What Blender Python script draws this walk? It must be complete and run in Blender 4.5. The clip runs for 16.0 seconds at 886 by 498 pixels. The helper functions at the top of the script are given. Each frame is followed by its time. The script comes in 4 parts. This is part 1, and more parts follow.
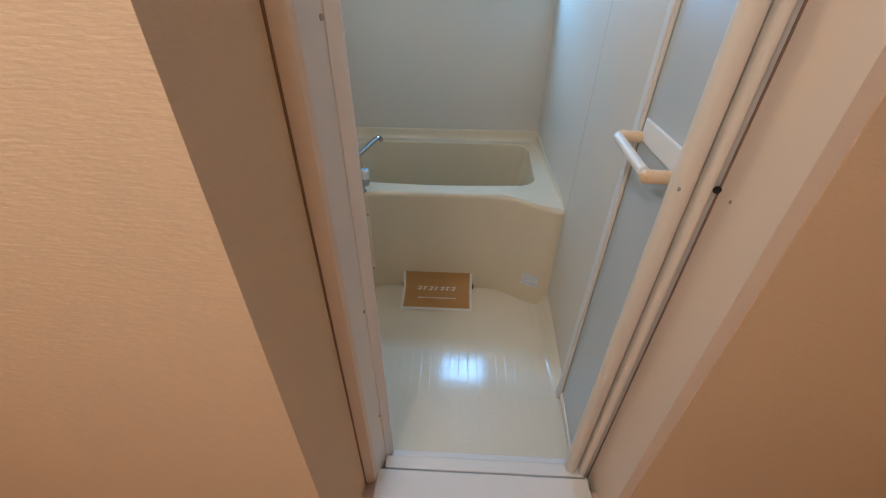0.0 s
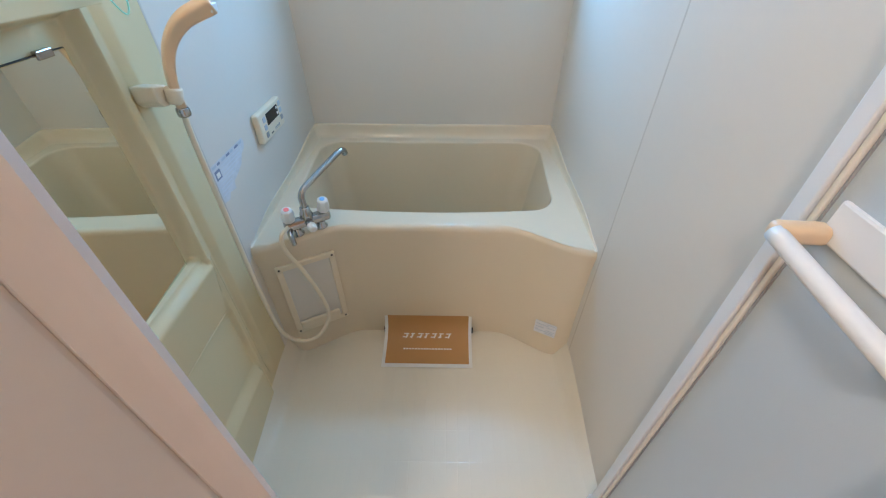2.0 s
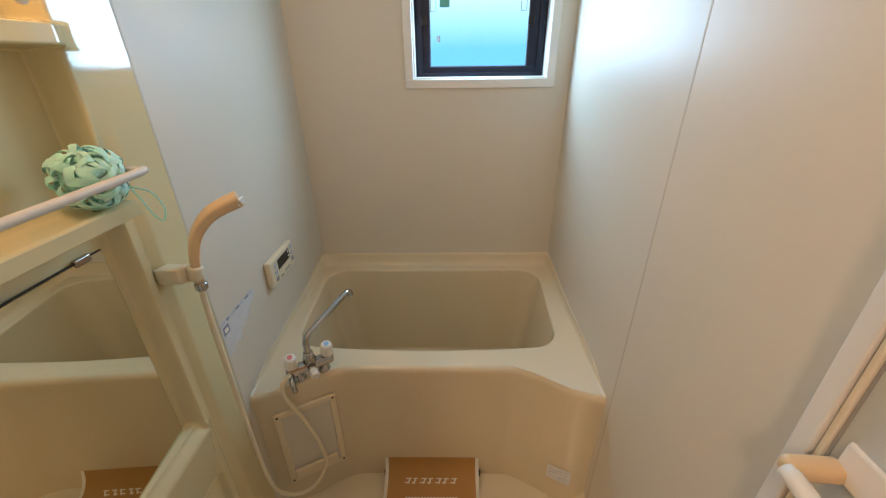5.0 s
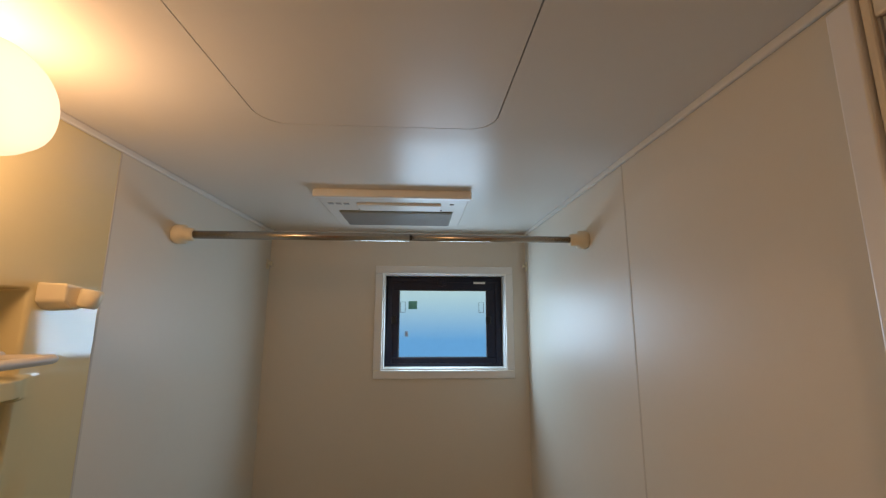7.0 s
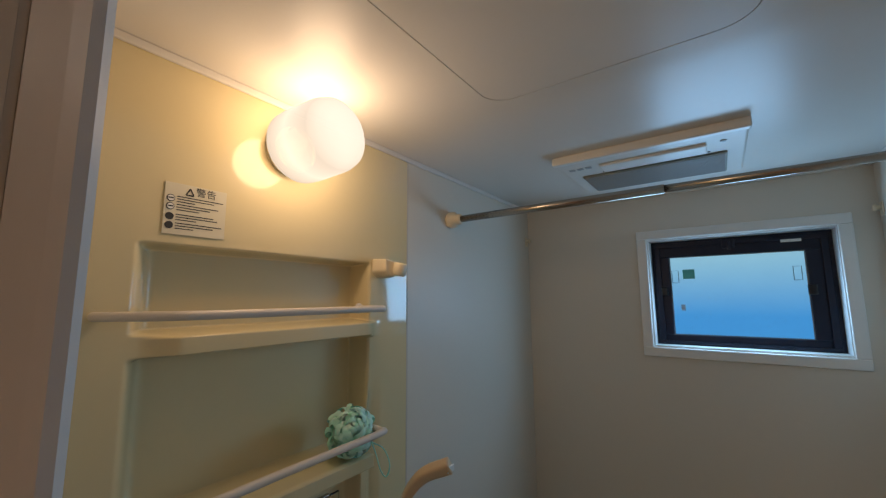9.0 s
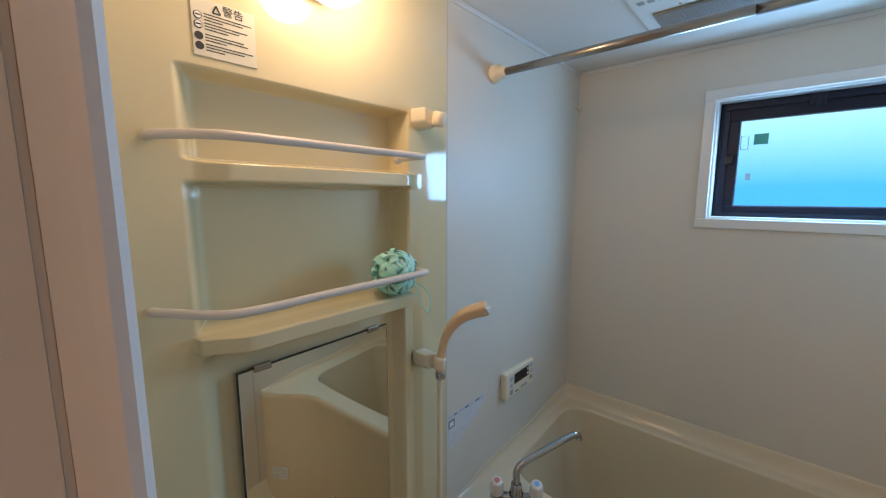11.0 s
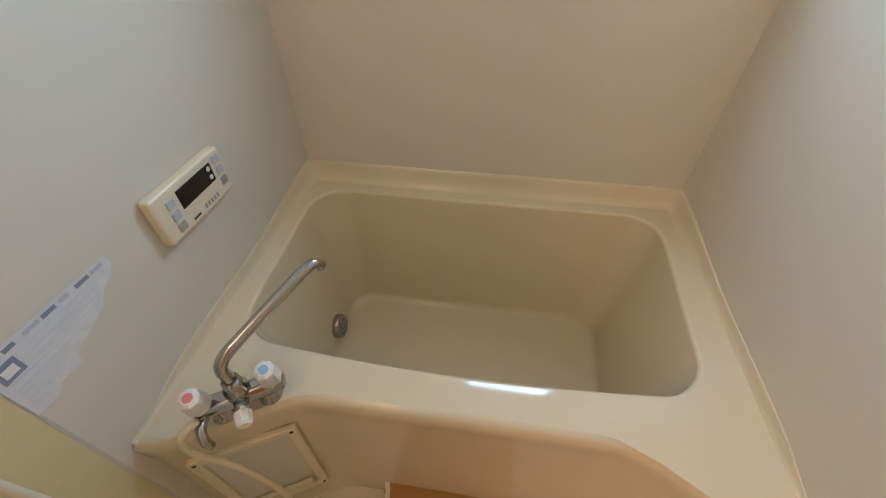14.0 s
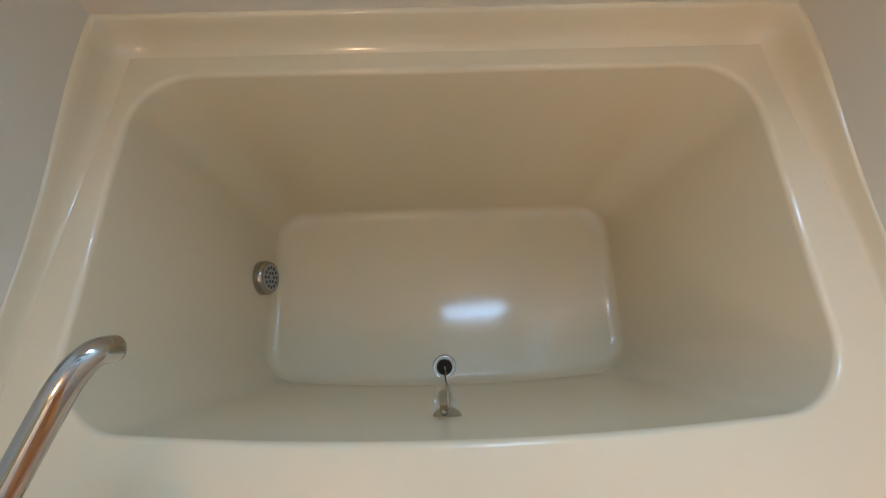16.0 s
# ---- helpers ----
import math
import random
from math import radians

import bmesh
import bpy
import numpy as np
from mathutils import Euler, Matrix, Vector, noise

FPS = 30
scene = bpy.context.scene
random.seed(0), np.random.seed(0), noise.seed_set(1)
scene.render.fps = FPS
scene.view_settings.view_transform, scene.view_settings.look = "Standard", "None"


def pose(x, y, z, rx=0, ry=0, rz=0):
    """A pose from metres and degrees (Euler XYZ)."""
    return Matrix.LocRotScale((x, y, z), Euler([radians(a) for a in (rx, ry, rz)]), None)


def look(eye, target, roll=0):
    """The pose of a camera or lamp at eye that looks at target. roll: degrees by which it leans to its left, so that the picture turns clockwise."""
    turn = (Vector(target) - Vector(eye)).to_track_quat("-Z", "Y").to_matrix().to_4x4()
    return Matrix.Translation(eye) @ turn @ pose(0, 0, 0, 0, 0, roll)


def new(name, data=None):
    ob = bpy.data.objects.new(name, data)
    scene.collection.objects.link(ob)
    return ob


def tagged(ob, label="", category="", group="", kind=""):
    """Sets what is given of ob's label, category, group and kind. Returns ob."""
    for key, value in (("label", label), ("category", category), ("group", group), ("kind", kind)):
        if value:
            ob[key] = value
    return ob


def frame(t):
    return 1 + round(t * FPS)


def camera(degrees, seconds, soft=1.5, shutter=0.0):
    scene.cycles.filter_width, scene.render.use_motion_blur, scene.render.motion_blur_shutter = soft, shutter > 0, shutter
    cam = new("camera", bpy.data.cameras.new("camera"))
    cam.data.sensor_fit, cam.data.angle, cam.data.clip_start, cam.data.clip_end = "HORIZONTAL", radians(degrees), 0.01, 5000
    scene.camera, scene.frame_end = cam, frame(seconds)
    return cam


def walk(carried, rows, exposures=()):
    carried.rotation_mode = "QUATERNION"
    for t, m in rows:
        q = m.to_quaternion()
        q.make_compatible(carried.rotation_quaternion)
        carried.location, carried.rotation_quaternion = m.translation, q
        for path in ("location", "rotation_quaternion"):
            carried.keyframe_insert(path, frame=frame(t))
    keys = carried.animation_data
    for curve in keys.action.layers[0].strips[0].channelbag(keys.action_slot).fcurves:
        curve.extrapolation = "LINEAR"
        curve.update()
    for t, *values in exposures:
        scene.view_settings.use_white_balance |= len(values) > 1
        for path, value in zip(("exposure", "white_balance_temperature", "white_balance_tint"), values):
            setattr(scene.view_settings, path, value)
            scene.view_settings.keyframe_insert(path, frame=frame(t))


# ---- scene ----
cam = camera(98.1, 16.0, soft=1.2)
PATH = [
    (0, (0.092, -0.139, 1.425), (0.028, 1.506, 0.289), 0.7),
    (0.5, (0.078, -0.042, 1.422), (-0.002, 1.488, 0.135), 0.3),
    (1, (0.057, 0.098, 1.46), (0.003, 1.62, 0.163), -0.1),
    (1.5, (0.08, 0.276, 1.453), (0.041, 1.819, 0.182), -0.1),
    (2, (0.082, 0.434, 1.404), (0.058, 1.975, 0.13), 0.1),
    (2.5, (0.081, 0.518, 1.377), (0.119, 1.938, -0.03), -0.1),
    (3, (0.069, 0.524, 1.408), (0.191, 1.887, -0.051), -0.3),
    (3.2, (0.063, 0.521, 1.426), (0.207, 1.899, -0.017), -0.4),
    (5.3, (0.077, 0.513, 1.591), (0.031, 2.364, 0.836), -0.6),
    (5.5, (0.07, 0.514, 1.607), (0.036, 2.401, 0.943), -0.4),
    (6, (0.089, 0.489, 1.659), (0.052, 2.454, 1.289), -0.3),
    (6.5, (0.113, 0.472, 1.707), (0.107, 2.472, 1.684), 0.1),
    (7, (0.1, 0.525, 1.738), (0.209, 2.494, 2.068), 0.2),
    (7.5, (0.094, 0.581, 1.756), (0.198, 2.533, 2.177), 0.1),
    (8, (0.111, 0.585, 1.756), (0.148, 2.543, 2.162), 0.2),
    (8.5, (0.146, 0.554, 1.715), (-0.196, 2.49, 2.082), -0.0),
    (9, (0.158, 0.536, 1.686), (-0.997, 2.148, 1.941), -0.4),
    (9.2, (0.155, 0.544, 1.677), (-1.119, 2.074, 1.872), -0.4),
    (11.3, (0.146, 0.553, 1.552), (-1.125, 2.036, 1.125), -0.5),
    (11.5, (0.158, 0.556, 1.54), (-1.064, 2.038, 0.981), -0.5),
    (12, (0.165, 0.564, 1.522), (-0.897, 2.063, 0.731), -0.3),
    (12.5, (0.141, 0.588, 1.523), (-0.803, 2.123, 0.655), -0.3),
    (13, (0.097, 0.684, 1.492), (-0.507, 2.316, 0.506), -0.1),
    (13.5, (0.073, 0.95, 1.427), (-0.271, 2.497, 0.207), -0.4),
    (14, (0.019, 1.24, 1.325), (-0.193, 2.676, -0.051), 0.0),
    (14.5, (-0.024, 1.408, 1.268), (0.029, 2.555, -0.37), -1.3),
    (15, (-0.036, 1.514, 1.238), (0.049, 2.509, -0.495), -1.8),
    (15.5, (-0.045, 1.614, 1.155), (0.024, 2.485, -0.644), -0.7),
    (16, (-0.026, 1.674, 1.105), (-0.004, 2.431, -0.746), -0.1),
]
EXPOSURES = [(0, 2.03, 5700, 10), (0.5, 2.2, 5450, 10), (1, 2.47, 5300, 12), (1.5, 2.57, 5300, 11), (2.5, 2.6, 6000, 13), (3, 2.6, 6200, 15), (5.5, 1.68, 9100, 22), (7, 0.88, 9700, 27), (8, 0.83, 9300, 25),
             (9, 0.52, 7000, 16), (11.5, 1.85, 6400, 17), (12, 1.9, 6900, 19), (12.5, 1.9, 7400, 20), (13.5, 2.08, 8400, 22), (14.5, 2.28, 8200, 23), (16, 2.48, 7300, 22)]
walk(cam, [(t, look(eye, target, roll)) for t, eye, target, roll in PATH], EXPOSURES)

# ---- world, lights, exposure ----
world = bpy.data.worlds.new("world")
scene.world = world
world.use_nodes = True
wn = world.node_tree
sky = wn.nodes.new("ShaderNodeTexSky")
sky.sky_type, sky.sun_disc, sky.sun_elevation, sky.sun_rotation = "NISHITA", False, radians(40), radians(120)
wn.links.new(sky.outputs[0], wn.nodes["Background"].inputs[0])
wn.nodes["Background"].inputs[1].default_value = 0.08

LAMP, BULB, SKYLIGHT, DAYLIGHT, WASH = 0.78, 8.2, 0.50, 2.65, 14.0


# ---- materials ----
def mat(name, color, rough=0.4, metal=0.0, var=0.06, scale=3.0, fine=60.0, bump=0.0, bump_scale=400.0,
        emit=0.0, transmission=0.0, coat=0.0, rough_var=0.06):
    m = bpy.data.materials.new(name)
    m.use_nodes = True
    nt = m.node_tree
    b = nt.nodes["Principled BSDF"]
    b.inputs["Roughness"].default_value = rough
    b.inputs["Metallic"].default_value = metal
    b.inputs["Transmission Weight"].default_value = transmission
    b.inputs["Coat Weight"].default_value = coat
    b.inputs["Coat Roughness"].default_value = 0.05
    tc = nt.nodes.new("ShaderNodeTexCoord")
    n1 = nt.nodes.new("ShaderNodeTexNoise")
    n1.inputs["Scale"].default_value = scale
    n1.inputs["Detail"].default_value = 4
    n2 = nt.nodes.new("ShaderNodeTexNoise")
    n2.inputs["Scale"].default_value = fine
    n2.inputs["Detail"].default_value = 3
    for n in (n1, n2):
        nt.links.new(tc.outputs["Object"], n.inputs["Vector"])
    add = nt.nodes.new("ShaderNodeMix")
    add.inputs[0].default_value = 0.35
    nt.links.new(n1.outputs["Fac"], add.inputs[2])
    nt.links.new(n2.outputs["Fac"], add.inputs[3])
    ramp = nt.nodes.new("ShaderNodeMix")
    ramp.data_type = "RGBA"
    ramp.inputs[6].default_value = (*[max(0, c * (1 - var)) for c in color], 1)
    ramp.inputs[7].default_value = (*[min(1, c * (1 + var)) for c in color], 1)
    nt.links.new(add.outputs[0], ramp.inputs[0])
    nt.links.new(ramp.outputs[2], b.inputs["Base Color"])
    mr = nt.nodes.new("ShaderNodeMapRange")
    mr.inputs[3].default_value = max(0, rough - rough_var * rough)
    mr.inputs[4].default_value = min(1, rough + rough_var * rough)
    nt.links.new(n1.outputs["Fac"], mr.inputs[0])
    nt.links.new(mr.outputs[0], b.inputs["Roughness"])
    if bump:
        n3 = nt.nodes.new("ShaderNodeTexNoise")
        n3.inputs["Scale"].default_value = bump_scale
        n3.inputs["Detail"].default_value = 2
        nt.links.new(tc.outputs["Object"], n3.inputs["Vector"])
        bp = nt.nodes.new("ShaderNodeBump")
        bp.inputs["Strength"].default_value = bump
        bp.inputs["Distance"].default_value = 0.002
        nt.links.new(n3.outputs["Fac"], bp.inputs["Height"])
        nt.links.new(bp.outputs[0], b.inputs["Normal"])
    if emit:
        b.inputs["Emission Color"].default_value = (*color, 1)
        b.inputs["Emission Strength"].default_value = emit
    return m


PANEL = mat("wall_panel", (0.71, 0.655, 0.565), 0.43, var=0.03, bump=0.06, bump_scale=900, rough_var=0.1)
PANEL.node_tree.nodes["Principled BSDF"].inputs["Specular IOR Level"].default_value = 0.38
CEIL = mat("ceiling_panel", (0.74, 0.71, 0.66), 0.35, var=0.03, bump=0.05, bump_scale=700)
CEIL.node_tree.nodes["Principled BSDF"].inputs["Specular IOR Level"].default_value = 0.32
MOULD = mat("moulded_ivory", (0.72, 0.615, 0.37), 0.07, var=0.03, bump=0.02, bump_scale=60)
TUBM = mat("bathtub_ivory", (0.758, 0.645, 0.465), 0.115, var=0.03, bump=0.015, bump_scale=50)
FLOORM = mat("floor_ivory", (0.78, 0.71, 0.56), 0.13, var=0.03)
FRAME = mat("frame_cream", (0.80, 0.74, 0.64), 0.38, var=0.03)
FRAMEG = mat("frame_grey", (0.58, 0.585, 0.575), 0.35, var=0.03)
FRAMEW = mat("frame_white", (0.78, 0.775, 0.765), 0.35, var=0.03)
WHITE = mat("white_plastic", (0.82, 0.80, 0.76), 0.3, var=0.02)
RAILM = mat("rail_off_white", (0.68, 0.62, 0.55), 0.35, var=0.03)
CREAM = mat("cream_plastic", (0.80, 0.70, 0.52), 0.35, var=0.03)
PEACH = mat("peach_plastic", (0.80, 0.58, 0.36), 0.35, var=0.04)
FROST = mat("frosted_panel", (0.56, 0.60, 0.61), 0.32, var=0.03, bump=0.25, bump_scale=1100)
CHROME = mat("chrome", (0.46, 0.46, 0.46), 0.09, 1.0, var=0.04)
STEEL = mat("brushed_steel", (0.42, 0.37, 0.32), 0.25, 1.0, var=0.06)
DARK = mat("dark_aluminium", (0.012, 0.016, 0.032), 0.4, 0.3, var=0.1)
BLACK = mat("black_plastic", (0.006, 0.006, 0.007), 0.35, var=0.1)
GREY = mat("grey_plastic", (0.35, 0.35, 0.34), 0.45)
GAP = mat("dark_gap", (0.06, 0.05, 0.04), 0.8)
# brown that stands in for the shade in the gaps beside the casings
GAPSHADE = mat("brown_gap_shade", (0.24, 0.15, 0.095), 0.7)
SEAL = mat("seam_sealant", (0.60, 0.54, 0.45), 0.6)
SILVER = mat("mirror_silver", (0.78, 0.80, 0.70), 0.0, 1.0, var=0.0, rough_var=0)
PAPERB = mat("brown_print", (0.50, 0.265, 0.085), 0.5, var=0.05, scale=12)
PAPERW = mat("white_paper", (0.84, 0.82, 0.76), 0.5, var=0.03)
INK = mat("black_ink", (0.03, 0.03, 0.03), 0.6)
INKB = mat("blue_ink", (0.24, 0.27, 0.36), 0.6)
MINT = mat("mint_mesh", (0.52, 0.93, 0.80), 0.6, var=0.08, fine=300)
MINT.node_tree.nodes["Principled BSDF"].inputs["Subsurface Weight"].default_value = 0.8
MINT.node_tree.nodes["Principled BSDF"].inputs["Subsurface Radius"].default_value = (0.016, 0.022, 0.020)
RED = mat("red_dot", (0.78, 0.22, 0.22), 0.4)
BLUE = mat("blue_dot", (0.22, 0.48, 0.78), 0.4)
FAINT = mat("faint_print", (0.66, 0.68, 0.73), 0.5)
BTN = mat("button_blue_grey", (0.50, 0.55, 0.60), 0.4)
GREEN = mat("green_sticker", (0.08, 0.42, 0.34), 0.5)
PLASTER = mat("wallpaper", (0.71, 0.53, 0.34), 0.75, var=0.05, bump=0.9, bump_scale=170)
WASHFLOOR = mat("washroom_vinyl", (0.62, 0.48, 0.42), 0.45, var=0.08, bump=0.1)
WOODC = mat("casing_cream", (0.78, 0.66, 0.54), 0.45, var=0.04)
CLEAR = mat("clear_sticker", (0.74, 0.745, 0.76), 0.22, var=0.16, scale=45, bump=0.5, bump_scale=70)

# the wallpaper is combed in short level strokes
nt = PLASTER.node_tree
stretch = nt.nodes.new("ShaderNodeMapping")
stretch.inputs["Scale"].default_value = (0.30, 0.30, 1.6)
tc = nt.nodes.new("ShaderNodeTexCoord")
nt.links.new(tc.outputs["Object"], stretch.inputs[0])
bumpn = next(n for n in nt.nodes if n.bl_idname == "ShaderNodeBump")
nt.links.new(stretch.outputs[0], bumpn.inputs["Height"].links[0].from_node.inputs["Vector"])
bumpn.inputs["Distance"].default_value = 0.0012


def emitter(name, color, strength):
    m = bpy.data.materials.new(name)
    m.use_nodes = True
    nt = m.node_tree
    nt.nodes.remove(nt.nodes["Principled BSDF"])
    e = nt.nodes.new("ShaderNodeEmission")
    e.inputs[0].default_value, e.inputs[1].default_value = (*color, 1), strength
    nt.links.new(e.outputs[0], nt.nodes["Material Output"].inputs[0])
    return m, nt, e


OPAL, nt, em = emitter("opal_glass_lit", (1.0, 0.88, 0.72), LAMP)
tc = nt.nodes.new("ShaderNodeTexCoord")
sep = nt.nodes.new("ShaderNodeSeparateXYZ")
cr = nt.nodes.new("ShaderNodeValToRGB")
for pos, v in ((0.45, 1.06), (0.84, 0.80)):
    cr.color_ramp.elements.new(pos).color = (v, v * 0.88, v * 0.72, 1)
cr.color_ramp.elements[0].color = (0.70, 0.58, 0.44, 1)
cr.color_ramp.elements[-1].color = (1.02, 0.92, 0.78, 1)
nt.links.new(tc.outputs["Generated"], sep.inputs[0])
nt.links.new(sep.outputs[0], cr.inputs[0])
nt.links.new(cr.outputs[0], em.inputs[0])
# opal glass lets a sixth of the bulb's light straight through
thru = nt.nodes.new("ShaderNodeBsdfTransparent")
mixn = nt.nodes.new("ShaderNodeMixShader")
mixn.inputs[0].default_value = 0.16
nt.links.new(em.outputs[0], mixn.inputs[1])
nt.links.new(thru.outputs[0], mixn.inputs[2])
nt.links.new(mixn.outputs[0], nt.nodes["Material Output"].inputs[0])
WASHLIT, _, _ = emitter("washroom_diffuser_lit", (1.0, 0.89, 0.78), WASH)

# the sky behind the frosted pane: whiter towards the top
SKYM, nt, em = emitter("bright_sky", (0.2, 0.5, 1.0), SKYLIGHT)
tc = nt.nodes.new("ShaderNodeTexCoord")
sep = nt.nodes.new("ShaderNodeSeparateXYZ")
cr = nt.nodes.new("ShaderNodeValToRGB")
cr.color_ramp.elements[0].position, cr.color_ramp.elements[0].color = 0.35, (0.06, 0.43, 1.0, 1)
cr.color_ramp.elements[1].position, cr.color_ramp.elements[1].color = 0.80, (0.40, 0.82, 1.0, 1)
nt.links.new(tc.outputs["Generated"], sep.inputs[0])
nt.links.new(sep.outputs[2], cr.inputs[0])
nt.links.new(cr.outputs[0], em.inputs[0])

GLASS = mat("frosted_glass", (0.92, 0.95, 0.97), 0.30, var=0.06, scale=14, transmission=1.0, bump=0.25, bump_scale=160)
GLASS.node_tree.nodes["Principled BSDF"].inputs["IOR"].default_value = 1.15

# shallow non-slip pattern of the bathroom floor
nt = FLOORM.node_tree
tc = nt.nodes.new("ShaderNodeTexCoord")
br = nt.nodes.new("ShaderNodeTexBrick")
br.offset = 0.0
br.inputs["Scale"].default_value = 1.0
br.inputs["Brick Width"].default_value = 0.042
br.inputs["Row Height"].default_value = 0.11
br.inputs["Mortar Size"].default_value = 0.0022
br.inputs["Mortar Smooth"].default_value = 1.0
bp = nt.nodes.new("ShaderNodeBump")
bp.inputs["Strength"].default_value, bp.inputs["Distance"].default_value = 0.20, 0.0014
bp.invert = True
nt.links.new(tc.outputs["Object"], br.inputs["Vector"])
nt.links.new(br.outputs["Fac"], bp.inputs["Height"])
nt.links.new(bp.outputs[0], nt.nodes["Principled BSDF"].inputs["Normal"])


# ---- mesh helpers ----
def link(name, verts, faces, material, parent=None, label="", smooth=False):
    me = bpy.data.meshes.new(name)
    me.from_pydata([tuple(v) for v in verts], [], faces)
    me.materials.append(material)
    me.update()
    bm = bmesh.new()
    bm.from_mesh(me)
    bmesh.ops.recalc_face_normals(bm, faces=bm.faces[:])
    bm.to_mesh(me)
    bm.free()
    ob = new(name, me)
    if smooth:
        for p in me.polygons:
            p.use_smooth = True
    if parent:
        ob.parent = parent
    if label:
        ob["label"] = label
    return ob


def part(name, bm, material, parent=None, label="", smooth=False):
    me = bpy.data.meshes.new(name)
    bmesh.ops.recalc_face_normals(bm, faces=bm.faces[:])
    bm.to_mesh(me)
    bm.free()
    me.materials.append(material)
    ob = new(name, me)
    for p in me.polygons:
        p.use_smooth = smooth
    if parent:
        ob.parent = parent
    if label:
        ob["label"] = label
    return ob


def thing(name, at, label, category, group="", kind=""):
    e = new(name)
    e.empty_display_size = 0.02
    e.matrix_basis = at if isinstance(at, Matrix) else Matrix.Translation(at)
    return tagged(e, label, category, group, kind)


def box(lo, hi, bevel=0.0, seg=2):
    bm = bmesh.new()
    bmesh.ops.create_cube(bm, size=1)
    c = [(a + b) / 2 for a, b in zip(lo, hi)]
    s = [abs(b - a) for a, b in zip(lo, hi)]
    for v in bm.verts:
        v.co = Vector((c[0] + v.co.x * s[0], c[1] + v.co.y * s[1], c[2] + v.co.z * s[2]))
    if bevel:
        bmesh.ops.bevel(bm, geom=bm.edges[:], offset=bevel, segments=seg, profile=0.5, affect="EDGES")
    return bm


def lathe(profile, axis_from, axis_to, n=32):
    """Turned solid: profile rows of (distance along the axis, radius)."""
    a = Vector(axis_from)
    d = (Vector(axis_to) - a).normalized()
    u = d.orthogonal().normalized()
    w = d.cross(u)
    bm = bmesh.new()
    rings = []
    for s, r in profile:
        rings.append([bm.verts.new(a + d * s + (u * math.cos(k * math.tau / n) + w * math.sin(k * math.tau / n)) * max(r, 1e-4))
                      for k in range(n)])
    for p, q in zip(rings, rings[1:]):
        for k in range(n):
            bm.faces.new((p[k], p[(k + 1) % n], q[(k + 1) % n], q[k]))
    bm.faces.new(rings[0])
    bm.faces.new(rings[-1])
    return bm


def curve_points(pts, steps=10):
    """Smooth line through the given points."""
    p = [Vector(q) for q in pts]
    p = [2 * p[0] - p[1]] + p + [2 * p[-1] - p[-2]]
    out = []
    for i in range(1, len(p) - 2):
        for k in range(steps):
            t = k / steps
            out.append(0.5 * ((2 * p[i]) + (p[i + 1] - p[i - 1]) * t + (2 * p[i - 1] - 5 * p[i] + 4 * p[i + 1] - p[i + 2]) * t * t
                              + (3 * p[i] - p[i - 1] - 3 * p[i + 1] + p[i + 2]) * t ** 3))
    out.append(p[-2])
    return out


def tube(pts, radius, n=12, steps=8, radii=None, flat=1.0, square=False):
    """Bar along a smooth line; square gives it a rounded box section."""
    line = curve_points(pts, steps) if steps else [Vector(p) for p in pts]
    bm = bmesh.new()
    rings = []
    u = None
    for i, p in enumerate(line):
        d = (line[min(i + 1, len(line) - 1)] - line[max(i - 1, 0)]).normalized()
        u = (u - d * u.dot(d)).normalized() if u else d.orthogonal().normalized()
        w = d.cross(u)
        r = radius if radii is None else np.interp(i / (len(line) - 1), np.linspace(0, 1, len(radii)), radii)
        ring_v = []
        for k in range(n):
            ca, sa = math.cos(k * math.tau / n), math.sin(k * math.tau / n)
            g = r * ((ca ** 6 + sa ** 6) ** (-1 / 6) if square else 1.0)
            ring_v.append(bm.verts.new(p + u * g * ca + w * g * flat * sa))
        rings.append(ring_v)
    for a, b in zip(rings, rings[1:]):
        for k in range(n):
            bm.faces.new((a[k], a[(k + 1) % n], b[(k + 1) % n], b[k]))
    bm.faces.new(rings[0])
    bm.faces.new(rings[-1])
    return bm


def smooth01(t):
    t = min(1.0, max(0.0, t))
    return t * t * (3 - 2 * t)


def bump01(v, lo, hi, soft):
    """1 between lo and hi, falling to 0 over soft outside."""
    return smooth01((v - lo + soft) / soft) * smooth01((hi + soft - v) / soft)


def rounded_rect(x0, x1, y0, y1, r, n=12):
    pts = []
    for cx, cy, a0 in ((x1 - r, y1 - r, 0), (x0 + r, y1 - r, 90), (x0 + r, y0 + r, 180), (x1 - r, y0 + r, 270)):
        for k in range(n + 1):
            a = radians(a0 + 90 * k / n)
            pts.append((cx + r * math.cos(a), cy + r * math.sin(a)))
    # fill the straight sides with points
    out = []
    for i, p in enumerate(pts):
        q = pts[(i + 1) % len(pts)]
        d = math.hypot(q[0] - p[0], q[1] - p[1])
        m = max(1, int(d / 0.03))
        for k in range(m):
            out.append((p[0] + (q[0] - p[0]) * k / m, p[1] + (q[1] - p[1]) * k / m))
    return out


def writing(name, text, size, m, material, parent, label=""):
    cu = bpy.data.curves.new(name, "FONT")
    cu.body, cu.size, cu.align_x, cu.align_y = text, size, "CENTER", "CENTER"
    tmp = new(name + "_tmp", cu)
    dg = bpy.context.evaluated_depsgraph_get()
    me = bpy.data.meshes.new_from_object(tmp.evaluated_get(dg))
    bpy.data.objects.remove(tmp)
    bpy.data.curves.remove(cu)
    me.materials.clear()
    me.materials.append(material)
    ob = new(name, me)
    ob.matrix_basis = m
    ob.parent = parent
    if label:
        ob["label"] = label
    return ob


